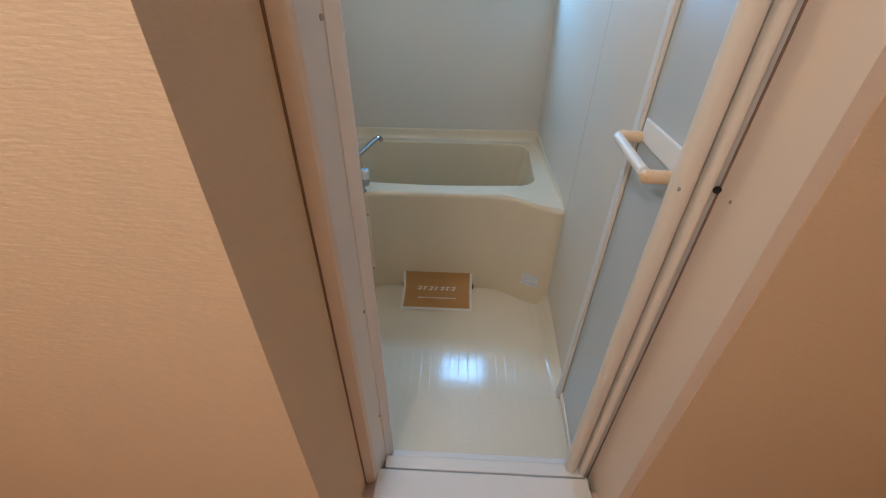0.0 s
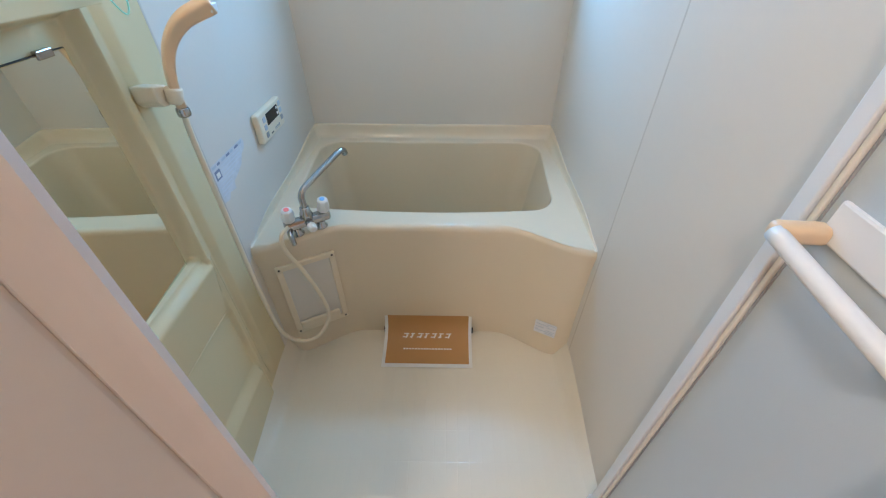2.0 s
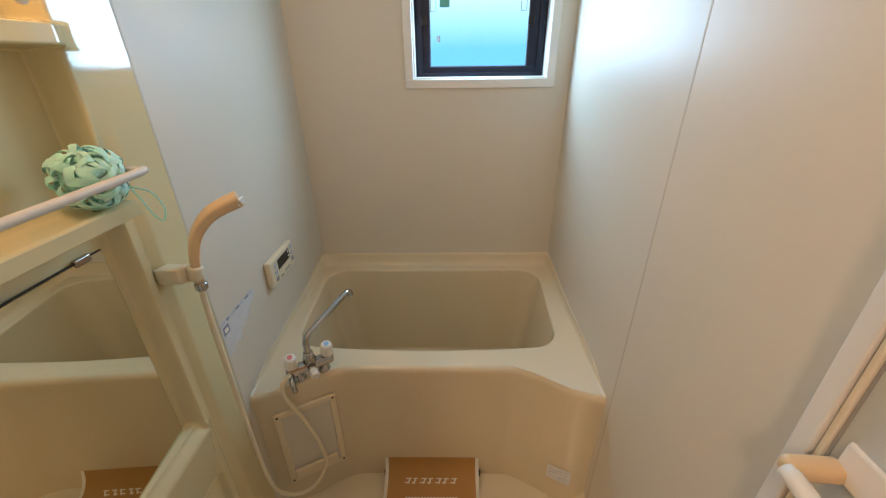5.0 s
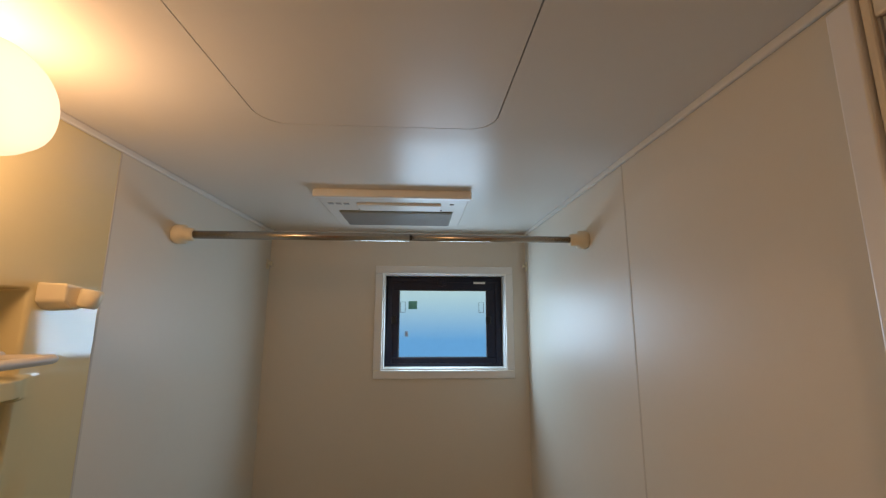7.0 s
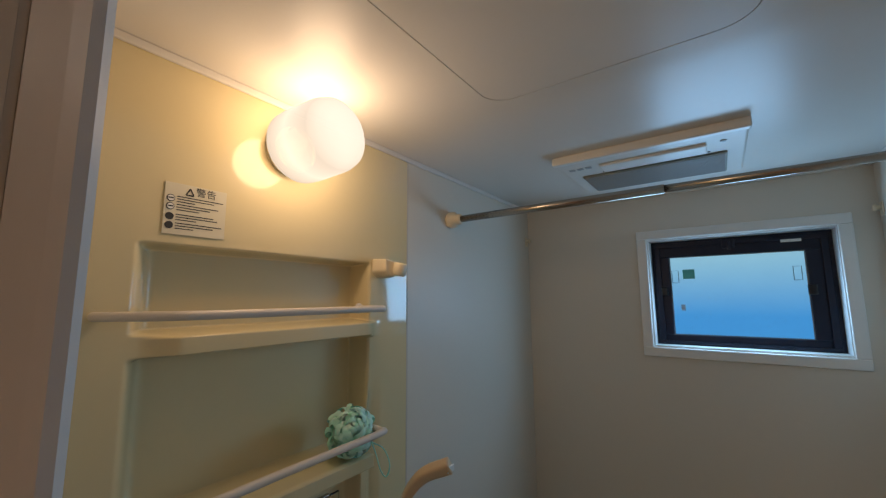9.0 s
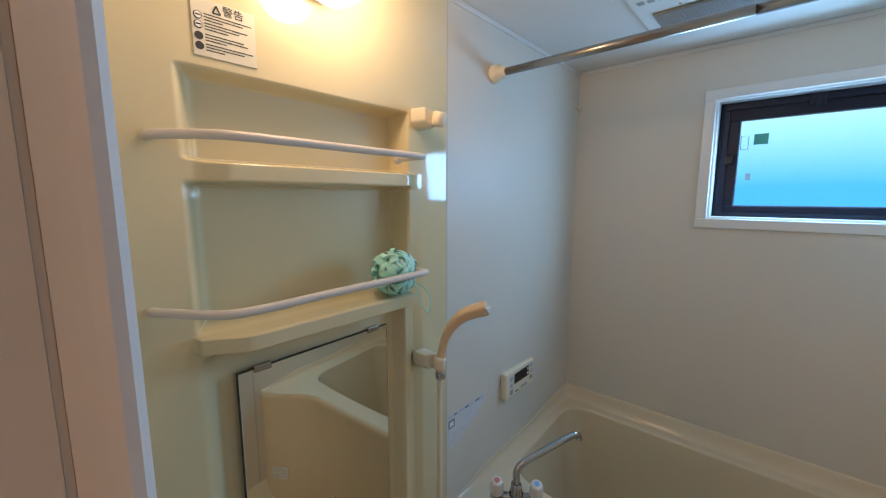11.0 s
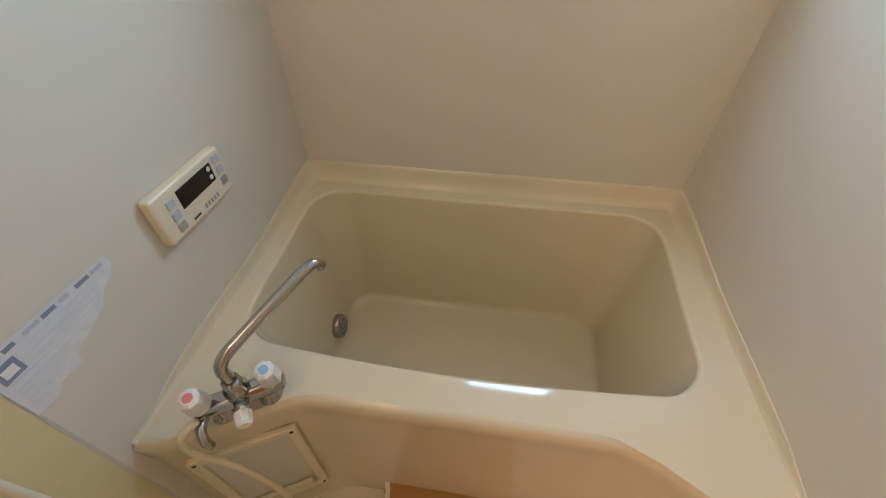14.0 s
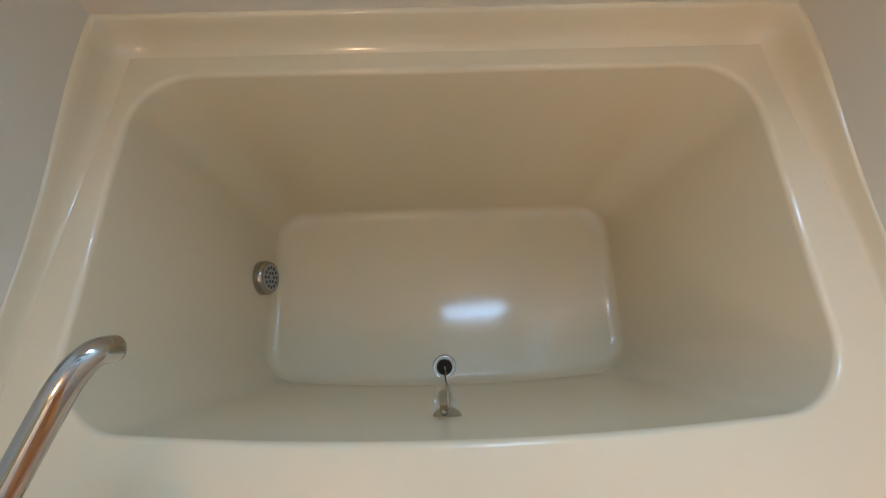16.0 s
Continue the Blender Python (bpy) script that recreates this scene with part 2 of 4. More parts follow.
# ---- the room in numbers ----
XW, YB, YD, ZC, RIM = 0.58, 2.277, 0.60, 2.108, 0.600   # half width, window wall, door wall, ceiling, bathtub rim
SEAM = 1.386                                          # joint between wall panels
WX0, WX1, WZ0, WZ1 = -0.071, 0.486, 1.490, 1.916      # window hole


def front(x):
    """Front edge of the bathtub rim."""
    return 1.412 + 0.128 * smooth01((XW - abs(x)) / 0.30)


# ---- bathroom shell ----
def wall_piece(name, lo, hi, material, label):
    return tagged(part(name, box(lo, hi, 0.0015, 1), material), label, "wall", kind="structure")


wall_piece("wall_east", (XW, SEAM + 0.0015, -0.1), (XW + 0.05, YB + 0.06, ZC + 0.05), PANEL, "smooth off-white bathroom wall panel with soft sheen")
wall_piece("wall_east_front", (XW, 0.58, -0.1), (XW + 0.05, SEAM - 0.0015, ZC + 0.05), PANEL, "smooth off-white bathroom wall panel beside the folding door")
wall_piece("wall_west", (-XW - 0.05, SEAM + 0.0015, -0.1), (-XW, YB + 0.06, ZC + 0.05), PANEL, "smooth off-white bathroom wall panel behind the bathtub tap")
for sx in (-1, 1):
    part("trim", box((sx * XW - 0.0005, SEAM - 0.0030, 0.05), (sx * XW + 0.0005, SEAM + 0.0030, ZC), 0.0004, 1), SEAL)["kind"] = "structure"

# window wall with its hole
for nm, lo, hi in (("wall_north", (-XW, YB, -0.1), (XW, YB + 0.10, WZ0)), ("wall_north_head", (-XW, YB, WZ1), (XW, YB + 0.10, ZC + 0.05)),
                   ("wall_north_side", (-XW, YB, WZ0), (WX0, YB + 0.10, WZ1)), ("wall_north_pier", (WX1, YB, WZ0), (XW, YB + 0.10, WZ1))):
    tagged(part(nm, box(lo, hi), PANEL), "smooth off-white bathroom wall panel around the window", "wall", kind="structure")

# wall on both sides of the door and above it
tagged(part("floor_base", box((-XW - 0.1, 0.44, -0.08), (XW + 0.1, YB, -0.03)), FLOORM), "plain base under the floor tray", "floor", kind="structure")
tagged(part("wall_south", box((-XW - 0.4, 0.476, -0.1), (-0.165, 0.590, ZC + 0.3)), PANEL), "off-white wall beside the bathroom doorway", "wall", kind="structure")
tagged(part("wall_south_head", box((-0.165, 0.476, 2.085), (0.60, YD, ZC + 0.3)), PANEL), "off-white wall above the bathroom door", "wall", kind="structure")

# ceiling with the hatch hole
hx0, hx1, hy0, hy1 = -0.218, 0.243, 0.68, 1.254
hole = rounded_rect(hx0, hx1, hy0, hy1, 0.055)
cx, cy = (hx0 + hx1) / 2, (hy0 + hy1) / 2


def to_rect(px, py, x0, x1, y0, y1, ox, oy):
    dx, dy = px - ox, py - oy
    t = min(((x1 - ox) / dx if dx > 1e-9 else (x0 - ox) / dx if dx < -1e-9 else 1e9),
            ((y1 - oy) / dy if dy > 1e-9 else (y0 - oy) / dy if dy < -1e-9 else 1e9))
    return ox + dx * t, oy + dy * t


n = len(hole)
verts = [(x, y, ZC + 0.012) for x, y in hole] + [(x, y, ZC) for x, y in hole]
outer = [to_rect(x, y, -XW, XW, YD - 0.04, YB, cx, cy) for x, y in hole]
for qx, qy in ((-XW, YD - 0.04), (XW, YD - 0.04), (XW, YB), (-XW, YB)):
    k = min(range(n), key=lambda i: (outer[i][0] - qx) ** 2 + (outer[i][1] - qy) ** 2)
    outer[k] = (qx, qy)
verts += [(x, y, ZC) for x, y in outer] + [(x, y, ZC + 0.05) for x, y in outer]
faces = [(r * n + i, r * n + (i + 1) % n, (r + 1) * n + (i + 1) % n, (r + 1) * n + i) for r in range(3) for i in range(n)]
tagged(link("ceiling", verts, faces, CEIL), "smooth off-white bathroom ceiling panel with soft sheen", "ceiling", kind="structure")
lid = rounded_rect(hx0 + 0.0022, hx1 - 0.0022, hy0 + 0.0022, hy1 - 0.0022, 0.053)
m_ = len(lid)
hatch = tagged(link("ceiling_hatch", [(x, y, ZC) for x, y in lid] + [(x, y, ZC + 0.03) for x, y in lid],
                    [tuple(range(m_)), tuple(range(m_, 2 * m_))] + [(i, (i + 1) % m_, m_ + (i + 1) % m_, m_ + i) for i in range(m_)], CEIL),
               "off-white ceiling inspection hatch with rounded corners", "hatch", kind="structure")
tagged(part("ceiling_void", box((hx0 - 0.02, hy0 - 0.02, ZC + 0.012), (hx1 + 0.02, hy1 + 0.02, ZC + 0.02)), GAP), "dark gap above the hatch", "ceiling", kind="structure")
for nm, lo, hi in (("trim", (-XW, YD, ZC - 0.015), (-XW + 0.008, YB, ZC)), ("trim", (XW - 0.008, YD, ZC - 0.015), (XW, YB, ZC)),
                   ("trim", (-XW + 0.008, YB - 0.008, ZC - 0.015), (XW - 0.008, YB, ZC))):
    tagged(part(nm, box(lo, hi, 0.003, 2), CEIL), "off-white ceiling edge trim", "trim", kind="structure")

# bathroom floor: shallow tray, turned up at the walls
NX, NY = 60, 60
verts, faces = [], []
for j in range(NY + 1):
    for i in range(NX + 1):
        x = -XW + 2 * XW * i / NX
        yb = front(x) + 0.03
        y = YD - 0.01 + (yb - YD + 0.01) * j / NY
        edge = smooth01((abs(x) - (XW - 0.06)) / 0.06)
        z = -0.010 + edge ** 2 * (0.015 + 0.085 * smooth01((y - 0.85) / 0.55)) + 0.004 * smooth01((y - 1.2) / 0.4)
        verts.append((x, y, z))
for j in range(NY):
    for i in range(NX):
        a = j * (NX + 1) + i
        faces.append((a, a + 1, a + NX + 2, a + NX + 1))
tagged(link("floor", verts, faces, FLOORM, smooth=True), "glossy ivory moulded bathroom floor tray", "floor", kind="structure")

# ---- bathtub ----
tub = thing("bathtub", (0, 1.9, 0), "glossy ivory moulded bathtub built in under the window", "bathtub")
loop = rounded_rect(-0.527, 0.511, 1.636, 2.208, 0.095)
n = len(loop)


def taper(x, y):
    """The opening is narrower at the front, and its front edge bows."""
    s = smooth01((2.208 - y) / 0.572)
    return x - s * (0.022 * x / 0.513 if x > 0 else 0.012 * x / 0.532), y + s * 0.020 * (x / 0.45) ** 2


loop = [taper(x, y) for x, y in loop]
ox, oy = -0.01, 1.93


def to_outer(px, py):
    """From the middle through the point to the outer edge of the rim."""
    dx, dy = px - ox, py - oy
    t = 1.0
    while True:
        x, y = ox + dx * t, oy + dy * t
        if abs(x) > XW + 0.002 or y > YB + 0.002 or y < front(x):
            return x, y
        t += 0.004


def rim(y):
    """The rim rises a little towards the window wall."""
    return RIM - 0.014 + 0.028 * (y - 1.45) / 0.82


rows = []
ring = [to_outer(x, y) for x, y in loop]
for f in (1.0, 0.5):
    r_ = []
    for (x, y), (qx, qy) in zip(loop, ring):
        at_front = abs(qx) < XW - 0.001 and qy < 1.6
        g = f * (1 - 0.0225 / math.hypot(qx - x, qy - y) if at_front else 0.97)
        r_.append((x + (qx - x) * g, y + (qy - y) * g, rim(y + (qy - y) * g)))
    rows.append(r_)
# inside: rounded lip, walls, rounded foot, bottom
BX0, BX1, BY0, BY1, BZ = -0.475, 0.448, 1.722, 2.203, 0.100
mcx, mcy = (BX0 + BX1) / 2, (BY0 + BY1) / 2


def between(t):
    """Opening at t = 0, foot of the walls at t = 1, with as many points each."""
    return [(x + (mcx + (x + 0.0095) / 1.03 * (BX1 - BX0) - x) * t, y + (mcy + (y - 1.922) / 0.572 * (BY1 - BY0) - y) * t) for x, y in loop]


LIP, FOOT = 0.010, 0.026
for k in range(7):
    a = radians(90 * k / 6)
    off = LIP * (1 - math.sin(a))
    r_ = []
    for x, y in loop:
        d = math.hypot(x - ox, y - oy)
        r_.append((x + (x - ox) / d * off, y + (y - oy) / d * off, rim(y) - LIP * (1 - math.cos(a))))
    rows.append(r_)
for t in (0.12, 0.3, 0.5, 0.7, 0.85, 1.0):
    rows.append([(x, y, (rim(y) - LIP) * (1 - t) + (BZ + FOOT) * t) for x, y in between(t)])
for k in range(1, 8):
    a = radians(90 * k / 7)
    ins = FOOT * (1 - math.cos(a))
    rows.append([(x - ins * max(-1, min(1, (x - mcx) / 0.36)), y - ins * max(-1, min(1, (y - mcy) / 0.19)), BZ + FOOT * (1 - math.sin(a))) for x, y in between(1.0)])
last = rows[-1]
for f in (0.6, 0.25):
    rows.append([(mcx + (x - mcx) * f, mcy + (y - mcy) * f, BZ - 0.004 * (1 - f)) for x, y, z in last])
verts = [v for r in rows for v in r]
faces = [(r * n + i, r * n + (i + 1) % n, (r + 1) * n + (i + 1) % n, (r + 1) * n + i) for r in range(len(rows) - 1) for i in range(n)]
faces.append(tuple((len(rows) - 1) * n + i for i in range(n)))
link("basin", [(x, y - 1.9, z) for x, y, z in verts], faces, TUBM, tub, smooth=True)
# front panel with its rounded upper edge
prof = [(0.014, -0.62), (0.010, -0.56), (0.008, -0.48), (0.010, -0.28), (0.010, -0.10), (0.003, -0.045)]
prof += [(0.022 - 0.022 * math.cos(radians(a)), -0.022 + 0.022 * math.sin(radians(a))) for a in (0, 15, 30, 45, 60, 75, 90)]
prof += [(0.034, -0.0006), (0.06, -0.003)]
NXA = 96
verts, faces = [], []
for i in range(NXA + 1):
    x = -XW + 2 * XW * i / NXA
    for dy, z in prof:
        verts.append((x, front(x) + dy - 1.9, rim(front(x) + max(dy, 0.0)) + z))
k = len(prof)
for i in range(NXA):
    for j in range(k - 1):
        a = i * k + j
        faces.append((a, a + 1, a + k + 1, a + k))
link("apron", verts, faces, TUBM, tub, smooth=True)
# coved upstand against the three walls, lower towards the front
cove = [(0.034, -0.004), (0.026, 0.002), (0.018, 0.010), (0.012, 0.022), (0.009, 0.040), (0.007, 0.054), (0.004, 0.060), (-0.002, 0.060)]
spine = [(-1, front(XW) + 0.006 + (YB - front(XW) - 0.006) * i / 16) for i in range(17)] + [(-1 + i / 8, YB) for i in range(1, 17)]
spine += [(1, YB - (YB - front(XW) - 0.006) * i / 16) for i in range(1, 17)]
verts = []
for sx, y in spine:
    tall = 1.0 if y == YB else 0.05 + 0.45 * smooth01((y - 1.42) / 0.20) + 0.50 * smooth01((y - 1.85) / 0.40)
    for d, h in cove:
        dd = d * (0.25 + 0.75 * smooth01((y - 1.75) / 0.50)) if abs(sx) == 1 else d
        verts.append((sx * (XW - dd), min(y, YB - d) - 1.9, rim(min(y, YB - d)) + h * tall))
k = len(cove)
link("upstand", verts, [(i * k + j, i * k + j + 1, (i + 1) * k + j + 1, (i + 1) * k + j) for i in range(len(spine) - 1) for j in range(k - 1)], TUBM, tub, smooth=True)

# ---- window ----
win = thing("window_1", (0.2, YB, 1.7), "small white-framed window with dark sash and frosted pane", "window", kind="structure")


def ring_frame(name, x0, x1, z0, z1, w, y0, y1, material, parent, bevel=0.003, label="", off=(0, 0, 0)):
    bm = bmesh.new()
    for lo, hi in (((x0, y0, z0), (x1, y1, z0 + w[3])), ((x0, y0, z1 - w[2]), (x1, y1, z1)),
                   ((x0, y0, z0 + w[3]), (x0 + w[0], y1, z1 - w[2])), ((x1 - w[1], y0, z0 + w[3]), (x1, y1, z1 - w[2]))):
        b2 = box([a - o for a, o in zip(lo, off)], [a - o for a, o in zip(hi, off)], bevel, 2)
        tmp = bpy.data.meshes.new("t")
        b2.to_mesh(tmp)
        b2.free()
        bm.from_mesh(tmp)
        bpy.data.meshes.remove(tmp)
    return part(name, bm, material, parent, label)


O = (0.2, YB, 1.7)
ring_frame("window_frame", -0.107, 0.517, 1.457, 1.950, (0.036, 0.035, 0.035, 0.035), YB - 0.010, YB + 0.002, WHITE, win, 0.003, off=O)
ring_frame("window_sill", WX0 - 0.001, WX1 + 0.001, WZ0 - 0.001, WZ1 + 0.001, (0.008, 0.008, 0.008, 0.010), YB + 0.003, YB + 0.072, WHITE, win, 0.001, off=O)
ring_frame("sash", WX0 + 0.002, WX1 - 0.002, WZ0 + 0.002, WZ1 - 0.002, (0.066, 0.076, 0.069, 0.045), YB + 0.066, YB + 0.098, DARK, win, 0.003, "dark bronze aluminium sash", off=O)
ring_frame("sash_rim", WX0 + 0.018, WX1 - 0.018, WZ0 + 0.012, WZ1 - 0.016, (0.020, 0.020, 0.018, 0.012), YB + 0.058, YB + 0.0655, DARK, win, 0.002, off=O)
ring_frame("gasket", WX0 + 0.066, WX1 - 0.076, WZ0 + 0.045, WZ1 - 0.069, (0.005, 0.005, 0.005, 0.005), YB + 0.074, YB + 0.079, GREY, win, 0.001, off=O)
pane = part("pane", box((WX0 + 0.064 - O[0], 0.080, WZ0 + 0.043 - O[2]), (WX1 - 0.074 - O[0], 0.084, WZ1 - 0.067 - O[2])), GLASS, win, "frosted window glass")
pane.visible_shadow = False
part("latch", box((0.175 - O[0], 0.046, 1.868 - O[2]), (0.215 - O[0], 0.068, 1.902 - O[2]), 0.004), DARK, win, "dark window latch")
part("pull", box((0.19 - O[0], 0.036, 1.862 - O[2]), (0.202 - O[0], 0.05, 1.89 - O[2]), 0.003), DARK, win)
for sx in (0.000, 0.400):
    part("stay", box((sx - 0.018 - O[0] + (-0.02 if sx == 0 else 0.02), 0.052, 1.69 - O[2]), (sx + 0.006 - O[0] + (-0.02 if sx == 0 else 0.02), 0.068, 1.725 - O[2]), 0.004), BLACK, win)
for sx in (0.003, 0.372):
    part("pane_clip", tube([(sx - O[0], 0.076, 1.742 - O[2]), (sx + 0.022 - O[0], 0.076, 1.742 - O[2]), (sx + 0.022 - O[0], 0.076, 1.790 - O[2]), (sx - O[0], 0.076, 1.790 - O[2]), (sx - O[0], 0.076, 1.742 - O[2])], 0.0013, 6, 0), GREY, win)
part("pane_sticker", box((0.040 - O[0], 0.0775, 1.757 - O[2]), (0.080 - O[0], 0.079, 1.794 - O[2])), GREEN, win, "small green sticker")
part("pane_sticker", box((0.026 - O[0], 0.0775, 1.632 - O[2]), (0.040 - O[0], 0.079, 1.655 - O[2])), BTN, win, "tiny pale blue sticker")
part("sash_label", box((0.345 - O[0], 0.0555, 1.875 - O[2]), (0.400 - O[0], 0.057, 1.885 - O[2])), PAPERW, win, "narrow white sticker")
day = bpy.data.lights.new("window_daylight", "AREA")
day.shape, day.size, day.size_y, day.energy, day.color = "RECTANGLE", 0.40, 0.28, DAYLIGHT, (0.28, 0.61, 1.0)
new("window_daylight", day).matrix_basis = look((0.2025, YB + 0.052, 1.692), (0.19, YB - 1.0, 1.692 - 0.14))
tagged(part("backdrop", box((WX0 - 0.10, YB + 0.150, WZ0 - 0.10), (WX1 + 0.10, YB + 0.152, WZ1 + 0.10)), SKYM), "plain bright sky outside the window", "sky", kind="structure")

# ---- moulded wall unit with shelves ----
UY0, UY1 = 0.587, SEAM - 0.002


def unit_x(y, z):
    x = -XW
    inn = smooth01((y - 0.738) / 0.045) * smooth01((1.238 - y) / 0.012)
    # two open niches over one another
    if z > 1.30:
        x -= 0.062 * inn * bump01(z, 1.638, 1.772, 0.008)
        x -= 0.062 * inn * bump01(z, 1.345, 1.590, 0.008)
        # upper shelf lip
        x += 0.022 * bump01(y, 0.812, 1.212, 0.058) * bump01(z, 1.594, 1.626, 0.006)
    # lower shelf with a chamfered end
    depth = 0.026 + 0.040 * smooth01((y - 0.735) / 0.080)
    x += depth * bump01(y, 0.742, 1.198, 0.006) * bump01(z, 1.308, 1.334, 0.003)
    # field behind the mirror, flute beside it
    x -= 0.020 * smooth01((y - 0.738) / 0.045) * smooth01((1.202 - y) / 0.014) * bump01(z, 0.742, 1.285, 0.014)
    x += 0.016 * bump01(y, 1.206, 1.222, 0.010) * bump01(z, 0.72, 1.30, 0.02)
    x -= 0.012 * bump01(y, 1.250, 1.260, 0.014) * bump01(z, 0.2, 1.40, 0.10)
    # ledge below the mirror, panel leaning back under it with a joint, sloped base
    end = bump01(y, 0.58, 1.206, 0.014)
    x += 0.020 * end * smooth01((0.728 - z) / 0.034)
    x -= 0.036 * end * min(1.0, max(0.0, (0.690 - z) / 0.20))
    x -= 0.0035 * end * bump01(z, 0.504, 0.505, 0.003)
    x += 0.024 * bump01(y, 0.58, 1.204, 0.012) * smooth01((0.236 - z) / 0.052)
    return x


ys = sorted(set([round(v, 4) for v in np.linspace(UY0, UY1, 60)] + [round(c + d, 4) for c in (0.742, 0.756, 0.775, 0.81, 1.17, 1.19, 1.204, 1.218, 1.24) for d in np.linspace(-0.016, 0.016, 9)]))
ys = [y for y in ys if UY0 <= y <= UY1]
zs = sorted(set([round(v, 4) for v in np.linspace(0.0, ZC, 90)] + [round(c + d, 4) for c in (0.190, 0.215, 0.236, 0.505, 0.690, 0.700, 0.722, 0.745, 1.285, 1.308, 1.334, 1.345, 1.592, 1.630, 1.638, 1.772) for d in np.linspace(-0.012, 0.012, 13)]))
zs = [z for z in zs if 0 <= z <= ZC]
verts = [(unit_x(y, z), y, z) for z in zs for y in ys]
k = len(ys)
faces = [(j * k + i, j * k + i + 1, (j + 1) * k + i + 1, (j + 1) * k + i) for j in range(len(zs) - 1) for i in range(k - 1)]
tagged(link("wall_west_moulded", verts, faces, MOULD, smooth=True), "glossy ivory moulded wall unit with open shelves and ledges", "wall", kind="structure")
tagged(part("wall_west_backing", box((-0.72, 0.60, -0.1), (-0.665, SEAM, ZC + 0.05)), PANEL), "plain backing of the moulded wall unit", "wall", kind="structure")
tagged(part("trim", box((-0.67, SEAM - 0.02, -0.1), (-XW - 0.012, SEAM + 0.03, ZC)), PANEL), "plain closing strip", "trim", kind="structure")

# ---- mirror ----
mir = thing("mirror", pose(-0.5935, 0.984, 0.981, 0, 0, 2.4), "rectangular frameless wall mirror held by metal clips", "mirror")
part("backing", box((-0.001, -0.1842, -0.2645), (0.0055, 0.1842, 0.2662)), GAP, mir, "dark mirror edge")
part("mirror_glass", box((0.001, -0.183, -0.265), (0.007, 0.183, 0.265), 0.0008, 1), SILVER, mir)
for y, z in ((-0.138, 0.265), (0.138, 0.265), (-0.138, -0.265), (0.138, -0.265)):
    part("clip", box((0.0, y - 0.017, z - 0.007), (0.010, y + 0.017, z + 0.007), 0.002), STEEL, mir, "small steel mirror clip")

# ---- shelf rails ----
def rail(z, x_out, y0, y1, label, lift=0.0):
    r = thing("shelf_rail", (-XW, (y0 + y1) / 2, z), label, "rail", "rails across the wall shelves")
    c = (y0 + y1) / 2
    part("bar", tube([(-0.012, y0 - 0.010 - c, 0), (0.026, y0 + 0.008 - c, 0), (x_out * 0.86, y0 + 0.060 - c, 0), (x_out, y0 + 0.115 - c, 0), (x_out, (y0 + y1) / 2 - c, lift * 0.5),
                      (x_out, y1 - 0.022 - c, lift), (x_out - 0.012, y1 - 0.004 - c, lift), (x_out - 0.03, y1 - c, lift), (0.0, y1 - c, lift)], 0.0075, 12, 8), RAILM, r, smooth=True)
    part("flange", lathe([(0, 0.013), (0.004, 0.013), (0.006, 0.010)], (0, y1 - c, lift), (1, y1 - c, lift), 20), RAILM, r, smooth=True)


rail(1.663, 0.090, 0.705, 1.200, "white rail across the upper wall shelf")
rail(1.392, 0.112, 0.690, 1.186, "white rail across the lower wall shelf", 0.004)

# ---- bath puff ----
puff = thing("bath_puff", (-0.540, 1.150, 1.336), "mint green nylon mesh bath puff on the lower shelf", "bath puff")
rng = random.Random(4)
bm = bmesh.new()
for _ in range(110):
    # one loop of netting standing out from the ball
    d = Vector((rng.gauss(0, 1), rng.gauss(0, 1), rng.gauss(0, 1))).normalized()
    t = d.orthogonal().normalized()
    t.rotate(Matrix.Rotation(rng.uniform(0, math.tau), 3, d))
    w = d.cross(t)
    c = Vector((0, 0, 0.056)) + d * rng.uniform(0.034, 0.039)
    a, b, half = rng.uniform(0.014, 0.023), rng.uniform(0.013, 0.021), rng.uniform(0.004, 0.008)
    prev = None
    for q in range(11):
        f = math.pi * q / 10
        p = c + t * a * math.cos(f) + d * b * math.sin(f) + w * 0.003 * math.sin(2 * f)
        wide = w * half * (0.75 + 0.25 * math.sin(f))
        cur = [bm.verts.new(p - wide), bm.verts.new(p + d * 0.0015), bm.verts.new(p + wide)]
        if prev:
            for m in (0, 1):
                bm.faces.new((prev[m], prev[m + 1], cur[m + 1], cur[m]))
        prev = cur
bmesh.ops.create_icosphere(bm, subdivisions=3, radius=0.040, matrix=Matrix.Translation((0, 0, 0.056)))
part("mesh_ruffle", bm, MINT, puff, smooth=True)
part("cord", tube([(0.03, 0.035, 0.03), (0.055, 0.05, 0.015), (0.062, 0.062, -0.02), (0.056, 0.058, -0.045), (0.05, 0.046, -0.03), (0.04, 0.04, 0.005), (0.03, 0.036, 0.03)], 0.0016, 6, 6), MINT, puff, "thin green hanging cord")

# ---- wall lamp ----
lamp = thing("wall_lamp", (-XW, 0.992, 2.002), "lit opal glass cylinder wall lamp on the moulded wall", "lamp")
part("base", lathe([(0, 0.052), (0.022, 0.052), (0.030, 0.048)], (0, 0, 0), (1, 0, 0), 40), CREAM, lamp, "cream lamp base", smooth=True)
part("shade", lathe([(0.030, 0.056), (0.034, 0.069), (0.044, 0.075), (0.07, 0.076), (0.148, 0.073), (0.166, 0.068), (0.177, 0.057), (0.183, 0.038), (0.185, 0.012)], (0, 0, 0), (1, 0, 0), 48), OPAL, lamp, "glowing opal glass shade", smooth=True)

